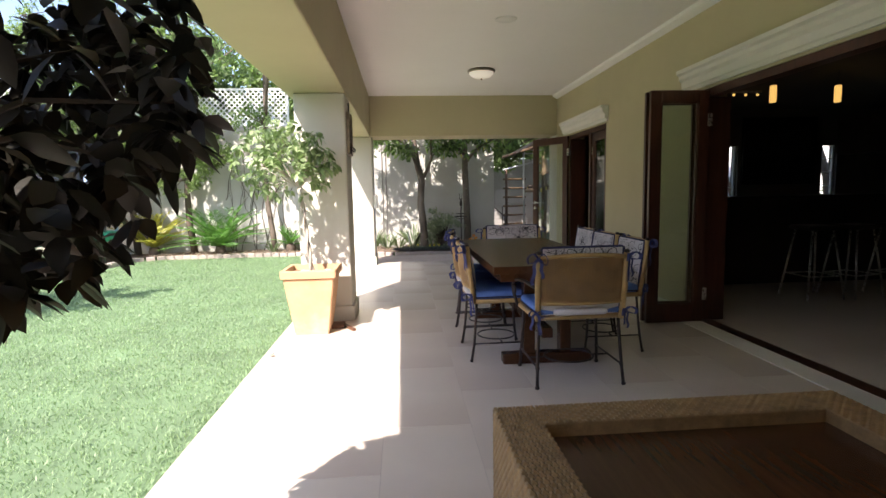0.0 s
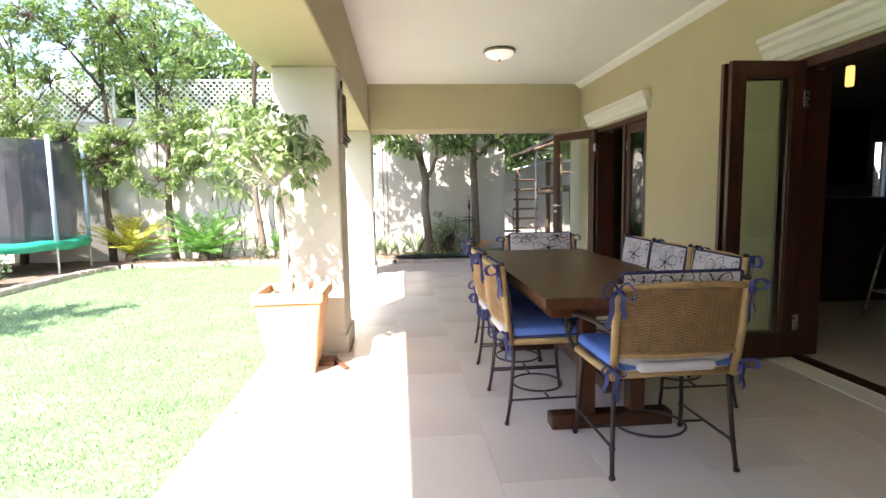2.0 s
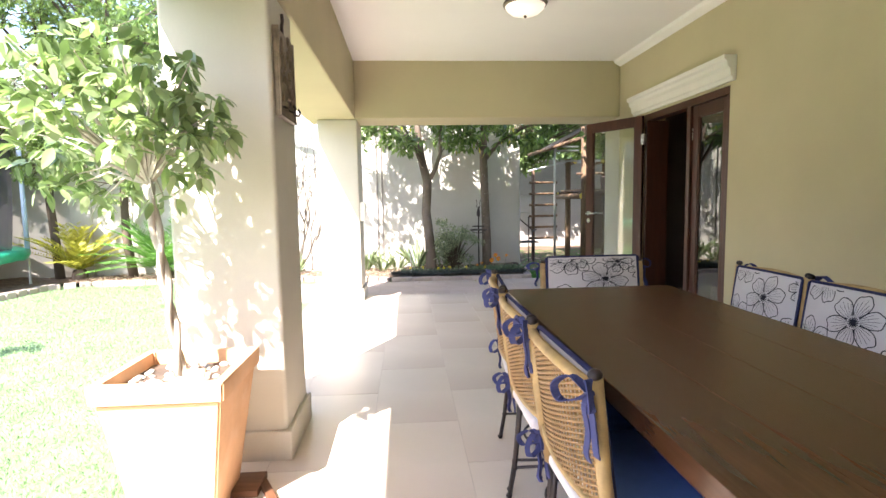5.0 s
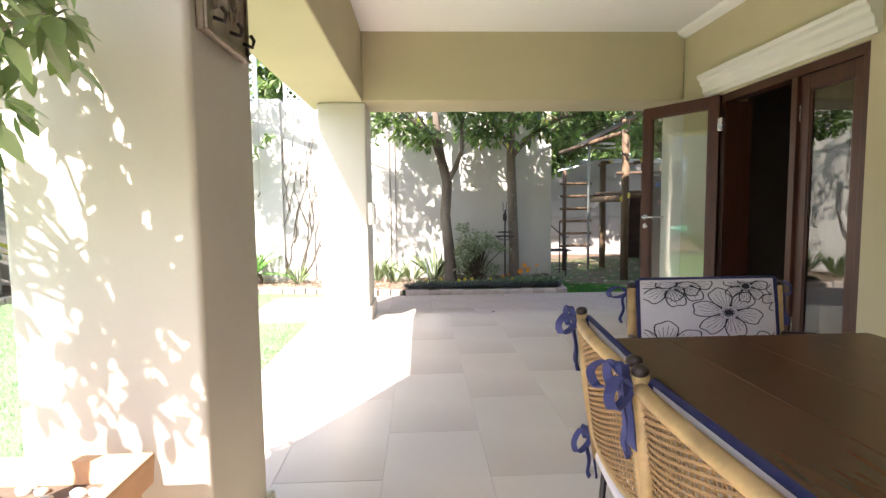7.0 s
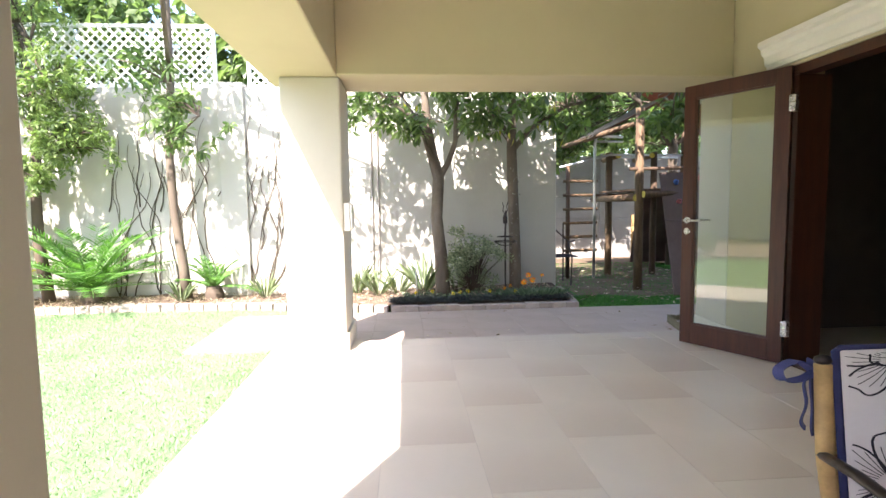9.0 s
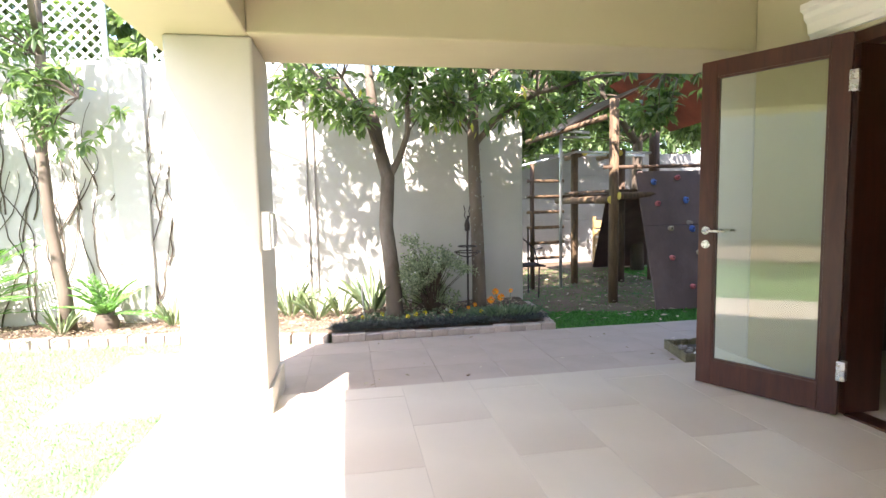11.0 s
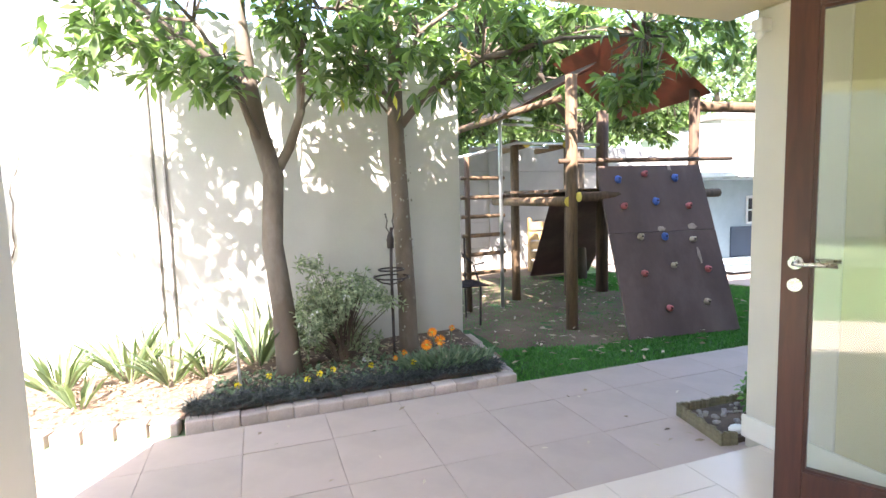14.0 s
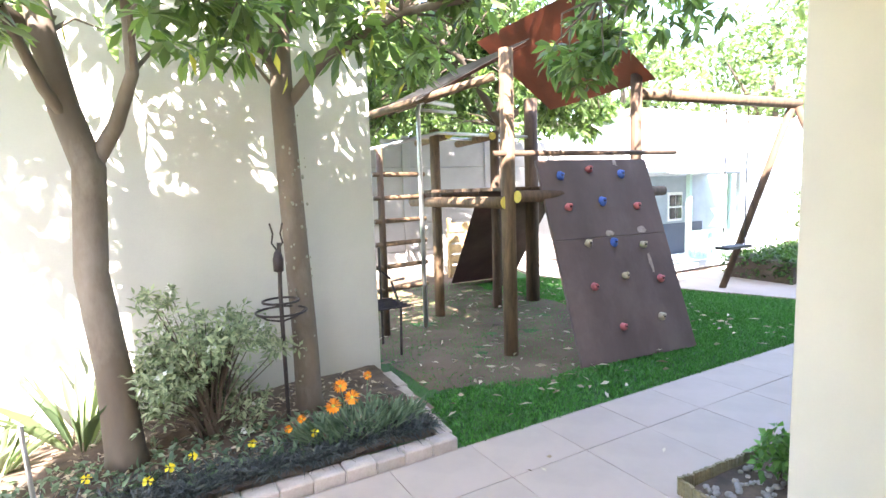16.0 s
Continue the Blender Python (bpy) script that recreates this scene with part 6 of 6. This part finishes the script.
for dy in (0.0, 0.45):
    part("monkey_bar", tube([(LA.x, LA.y + dy, 1.76), (PX0 + 0.15, PY1 - 0.15 + dy, 1.95), (PX1, PY1 + dy, 1.95)], 0.018, 8), GALV, pf, "", True)
log((PX1 + 0.02, 11.80, 2.225), (7.62, 11.5, 2.20), 0.058, LOG, True, "swing_beam")
log((7.50, 11.52, 2.15), (7.42, 12.25, OUT - 0.03), 0.045, LOGDARK, name="swing_leg")
log((7.56, 11.48, 2.15), (7.75, 10.55, OUT - 0.03), 0.045, LOGDARK, name="swing_leg")
for x in (6.45, 6.85):
    part("swing_rope", tube([(x, 11.63, 2.14), (x, 11.63, 0.62)], 0.006, 6), IRON, pf)
part("swing_seat", box(6.42, 6.88, 11.55, 11.71, 0.59, 0.62, 0.006), BLACK, pf, "dark rubber swing seat")

# iron garden bench behind the wall end
BENCH_X = 2.86
bn = thing("garden_bench", (BENCH_X, 12.35, OUT), "wrought iron garden bench with scrolled arms", "bench")
for sx in (0.0, 1.0):
    x = -0.1 - sx
    part("leg", tube([(x, -0.2, 0), (x + 0.02, -0.18, 0.4), (x, -0.05, 0.62), (x + 0.05, -0.2, 0.66)], 0.012, 8), IRON, bn)
    part("leg", tube([(x, 0.2, 0), (x, 0.2, 0.9)], 0.012, 8), IRON, bn)
for k in range(6):
    part("slat", tube([(0, -0.2 + k * 0.075, 0.42), (-1.15, -0.2 + k * 0.075, 0.42)], 0.011, 6), IRON, bn)
part("back_rail", tube([(0, 0.2, 0.6), (-0.3, 0.22, 0.88), (-0.9, 0.22, 0.88), (-1.15, 0.2, 0.6)], 0.011, 8), IRON, bn)

# firewood crate behind the frame
cr = thing("wooden_crate", (5.6, 15.6, OUT), "slatted orange brown wooden crate by the far wall", "crate")
for k in range(5):
    part("slat", box(-0.5, 0.5, -0.3, -0.28, 0.05 + k * 0.17, 0.19 + k * 0.17, 0.003), RATTAN, cr)
for x in (-0.5, 0.46):
    part("post", box(x, x + 0.05, -0.28, -0.23, 0, 0.95), RATTAN, cr)

# ---- playhouse and driveway side ----
ph = thing("playhouse", (0, 0, 0), "white wooden playhouse with mint porch rails", "playhouse")
HX0, HX1, HY = 7.5, 9.15, 13.2
part("floor", box(HX0, 9.9, HY + 0.031, HY + 2.6, 0.02, 0.1), PORCH, ph)
part("wall", box(HX0, 10.3, HY + 0.95, HY + 1.05, 0.1, 1.6), PORCH, ph)
part("porch_ceiling", box(HX0, HX1, HY - 0.2, HY + 0.95, 1.46, 1.50), PORCH, ph)
# added stretch behind the front wall, keeps sun off the porch
part("porch_ceiling", box(HX1, 9.9, HY + 0.03, HY + 0.95, 1.46, 1.50), PORCH, ph)
part("wall", box(10.2, 10.3, HY + 1.05, HY + 2.6, 0.1, 1.6), WHITEPAINT, ph)
part("wall", box(9.27, 10.3, HY - 0.05, HY + 0.03, OUT, 2.05), WHITEPAINT, ph)
rf = bmesh.new()
q = [rf.verts.new(p) for p in ((HX0 - 0.3, HY - 0.3, 1.48), (HX1 + 0.1, HY - 0.3, 1.48), (HX1 + 0.1, HY + 1.5, 2.5), (HX0 - 0.3, HY + 1.5, 2.5))]
rf.faces.new(q)
bmesh.ops.solidify(rf, geom=rf.faces[:], thickness=0.04)
part("roof", rf, WHITEPAINT, ph, "pale sloping roof")
for x in (8.1, HX1 - 0.04):
    part("porch_post", box(x - 0.03, x + 0.03, HY, HY + 0.06, 0.1, 1.46), MINT, ph)
part("rail", box(8.13, HX1 - 0.07, HY + 0.01, HY + 0.05, 0.55, 0.595), MINT, ph)
part("rail", box(8.13, HX1 - 0.07, HY + 0.01, HY + 0.05, 0.15, 0.19), MINT, ph)
for k in range(8):
    x = 8.19 + k * 0.108
    part("baluster", box(x, x + 0.042, HY + 0.015, HY + 0.045, 0.19, 0.55), MINT, ph)
part("door", box(8.45, 9.76, HY + 0.93, HY + 0.949, 0.1, 0.64, 0.003), NAVYDOOR, ph, "dark blue stable door")
wd = part("window", box(8.80, 9.18, HY + 0.92, HY + 0.948, 0.68, 1.18, 0.003), WHITEPAINT, ph)
for i in range(2):
    for j in range(2):
        part("pane", box(8.83 + i * 0.17, 8.98 + i * 0.17, HY + 0.914, HY + 0.919, 0.72 + j * 0.22, 0.91 + j * 0.22), SCREEN, wd)
for k in range(8):
    part("lattice_slat", turned(box(-0.2, 0.2, -0.004, 0.004, -0.010, 0.010), pose(8.86 + k * 0.03, HY + 0.1, 0.78, 0, 45 if k % 2 else -45, 0)), WHITEPAINT, ph)

bl = thing("neighbouring_house", (0, 0, 0), "long white plastered house beyond the driveway", "house")
part("wall", box(11.5, 26, 17.2, 20.0, -0.1, 3.0), WHITEPAINT, bl)
part("roof", prism([(11.2, 16.9), (26.3, 16.9), (26.3, 20.3), (11.2, 20.3)], 3.0, 3.15), SHEETING, bl)


def hedge(name, x0, x1, y0, y1, h, count, label):
    g = thing(name, (0, 0, 0), label, "hedge")
    p = np.stack([RNG.uniform(x0, x1, count), RNG.uniform(y0, y1, count), OUT + h * RNG.random(count) ** 0.5], 1)
    b, w = rosettes(p, 5, 1.0, -0.2)
    leaves("foliage", b, w, 0.055, 0.03, LEAF_HEDGE, g)
    part("stem_core", box(x0 + 0.1, x1 - 0.1, y0 + 0.1, y1 - 0.1, OUT, h * 0.7), BARKDARK, g)
    return g


hedge("clipped_hedge", 8.15, 10.4, 11.7, 12.75, 0.36, 1900, "low clipped green hedge by the driveway")
hedge("clipped_hedge", 10.4, 14.0, 11.0, 13.2, 0.40, 1500, "low clipped green hedge in the front bed")
garden_tree("shrub_tree", "dark green bushy shrub behind the hedge", [(12.6, 13.4, 0), (12.6, 13.4, 0.6), (12.7, 13.4, 1.1)], [0.06, 0.05, 0.02], [], [(160, (12.6, 13.4, 0.95), (0.9, 0.7, 0.75))], 8, 0.12, 0.06, LEAF_HEDGE, BARKDARK)

# ---- corner planter by the house ----
pn = thing("edged_planter", (0, 0, OUT), "small corner planter edged with split poles", "planter")
pm = box(-0.008, 0.008, -0.008, 0.008, -0.03, 0.075, 0.002, seg=1)
pole_mesh = bpy.data.meshes.new("edging_pole")
pm.to_mesh(pole_mesh)
pm.free()
pole_mesh.materials.append(REED)
edge_line = [((2.93, 9.58), (2.85, 9.19)), ((2.93, 9.58), (3.55, 9.54)), ((2.85, 9.19), (2.95, 9.17))]
prn = random.Random(3)
for (ax, ay), (bx, by) in edge_line:
    k = int(math.hypot(bx - ax, by - ay) / 0.0165)
    for i in range(k):
        o = new("edging_pole", pole_mesh)
        o.parent = pn
        o.matrix_local = pose(ax + (bx - ax) * i / k, ay + (by - ay) * i / k, prn.uniform(-0.006, 0.006), prn.uniform(-3, 3), prn.uniform(-3, 3), prn.uniform(0, 90))
part("soil", box(2.93, 3.55, 9.18, 9.55, -0.02, 0.03), SOIL, pn)
pbm = bmesh.new()
for i in range(70):
    ball((prn.uniform(2.95, 3.5), prn.uniform(9.2, 9.52), 0.035), prn.uniform(0.012, 0.026), pbm, 1, (1, 0.8, 0.6))
tagged(part("pebble_fill", pbm, PEBBLE, pn, "grey pebbles", True), kind="stuff")
part("stone", ball((3.0, 9.23, 0.05), 0.05, None, 2, (1, 0.7, 0.5)), PLASTIC, pn, "white stone", True)
pt_ = thing("herb_plant", (3.36, 9.38, OUT + 0.03), "small leafy green plant in the corner planter", "plant")
tips = blob_points(60, (0, 0, 0.13), (0.12, 0.10, 0.12), 0.2, 2, -0.4)
b, w = rosettes(tips, 5, 1.0, 0.1)
leaves("foliage", b, w, 0.05, 0.03, LEAF_CYCAD, pt_)
part("stem", tube([(0, 0, -0.03), (0.02, 0, 0.2)], 0.006, 6), BARKDARK, pt_)


# ---- tiles, slabs and bricks ----
def piece_mesh(name, w, l, h, bevel, material):
    bm = box(-w / 2, w / 2, -l / 2, l / 2, -h, 0, bevel, seg=1)
    me = bpy.data.meshes.new(name)
    bm.to_mesh(me)
    bm.free()
    me.materials.append(material)
    return me


def lay(parent, name, mesh, x, y, z, rz=0, tilt=0.0, rng=random):
    o = new(name, mesh)
    o.parent = parent
    o.matrix_local = pose(x, y, z, rng.uniform(-tilt, tilt), rng.uniform(-tilt, tilt), rz)
    return o


floor_ob, path_ob = bpy.data.objects["floor"], bpy.data.objects["pavement"]
TW, TL = 0.4585, 0.92
lr = random.Random(21)
tile_full = piece_mesh("tile", TW - 0.003, TL - 0.003, 0.012, 0.0006, TILE)
tile_left = piece_mesh("tile", 0.5 - 0.005, TL - 0.005, 0.012, 0.0006, TILE)
x = 0.165 - TW
col_no = 0
while x < 3.0:
    first = -4.95 + (TL / 2 if col_no % 2 else 0)
    y = first
    while y + TL / 2 < 9.05:
        yc = y
        if yc + TL / 2 <= 9.051:
            lay(floor_ob, "tile", tile_full, x + TW / 2, yc, 0.0)
        y += TL
    rest = 9.05 - (y - TL / 2)
    if rest > 0.06:
        me = piece_mesh("tile", TW - 0.005, rest - 0.005, 0.012, 0.0006, TILE)
        lay(floor_ob, "tile", me, x + TW / 2, y - TL / 2 + rest / 2, 0.0)
    x += TW
    col_no += 1
y = -4.6
while y < 9.0:
    l = min(TL, 9.05 - (y - TL / 2))
    me = tile_left if l == TL else piece_mesh("tile", 0.495, l - 0.005, 0.012, 0.0006, TILE)
    lay(floor_ob, "tile", me, 0.165 - TW - 0.25, y - TL / 2 + l / 2, 0.0)
    y += TL

slab = piece_mesh("slab", 0.481, 0.5195, 0.03, 0.0018, SLAB)
slab_cut = piece_mesh("slab", 0.481, 0.3725, 0.03, 0.0018, SLAB)
for yc in (9.312, 9.834):
    for k in range(-4, 16):
        lay(path_ob, "slab", slab, 0.455 + 0.242 + k * 0.4835, yc, OUT, 0, 0.25, lr)
for k in range(-4, 16):
    lay(path_ob, "slab", slab_cut, 0.455 + 0.242 + k * 0.4835, 10.284, OUT, 0, 0.25, lr)

edging = tagged(new("brick_edging"), "row of pale edging bricks round the flower bed", "", "", "structure")
bk = piece_mesh("brick", 0.1555, 0.10, 0.12, 0.007, BRICK)
for k in range(14):
    lay(edging, "brick", bk, 0.20 + k * 0.157, 10.575 - k * 0.003 + lr.uniform(-0.006, 0.006), 0.008 + lr.uniform(-0.005, 0.005), lr.uniform(-2.5, 2.5), 1.5, lr)
for k in range(7):
    lay(edging, "brick", bk, 2.295 + k * 0.019 + lr.uniform(-0.005, 0.005), 10.66 + k * 0.157, 0.008 + lr.uniform(-0.005, 0.005), 88 + lr.uniform(-3, 3), 1.5, lr)
pts = [(-5.2, 7.0), (-5.28, 8.5), (-5.25, 9.8), (-5.12, 10.7), (-4.6, 11.0), (-3.0, 11.1), (-1.45, 10.98), (-0.6, 10.70), (0.10, 10.60)]
for (ax, ay), (bx, by) in zip(pts, pts[1:]):
    k = max(1, int(math.hypot(bx - ax, by - ay) / 0.16))
    for i in range(k):
        u = (i + 0.5) / k
        lay(edging, "brick", bk, ax + (bx - ax) * u, ay + (by - ay) * u, 0.012 + lr.uniform(-0.008, 0.008), math.degrees(math.atan2(by - ay, bx - ax)) + lr.uniform(-3, 3), 1.5, lr)
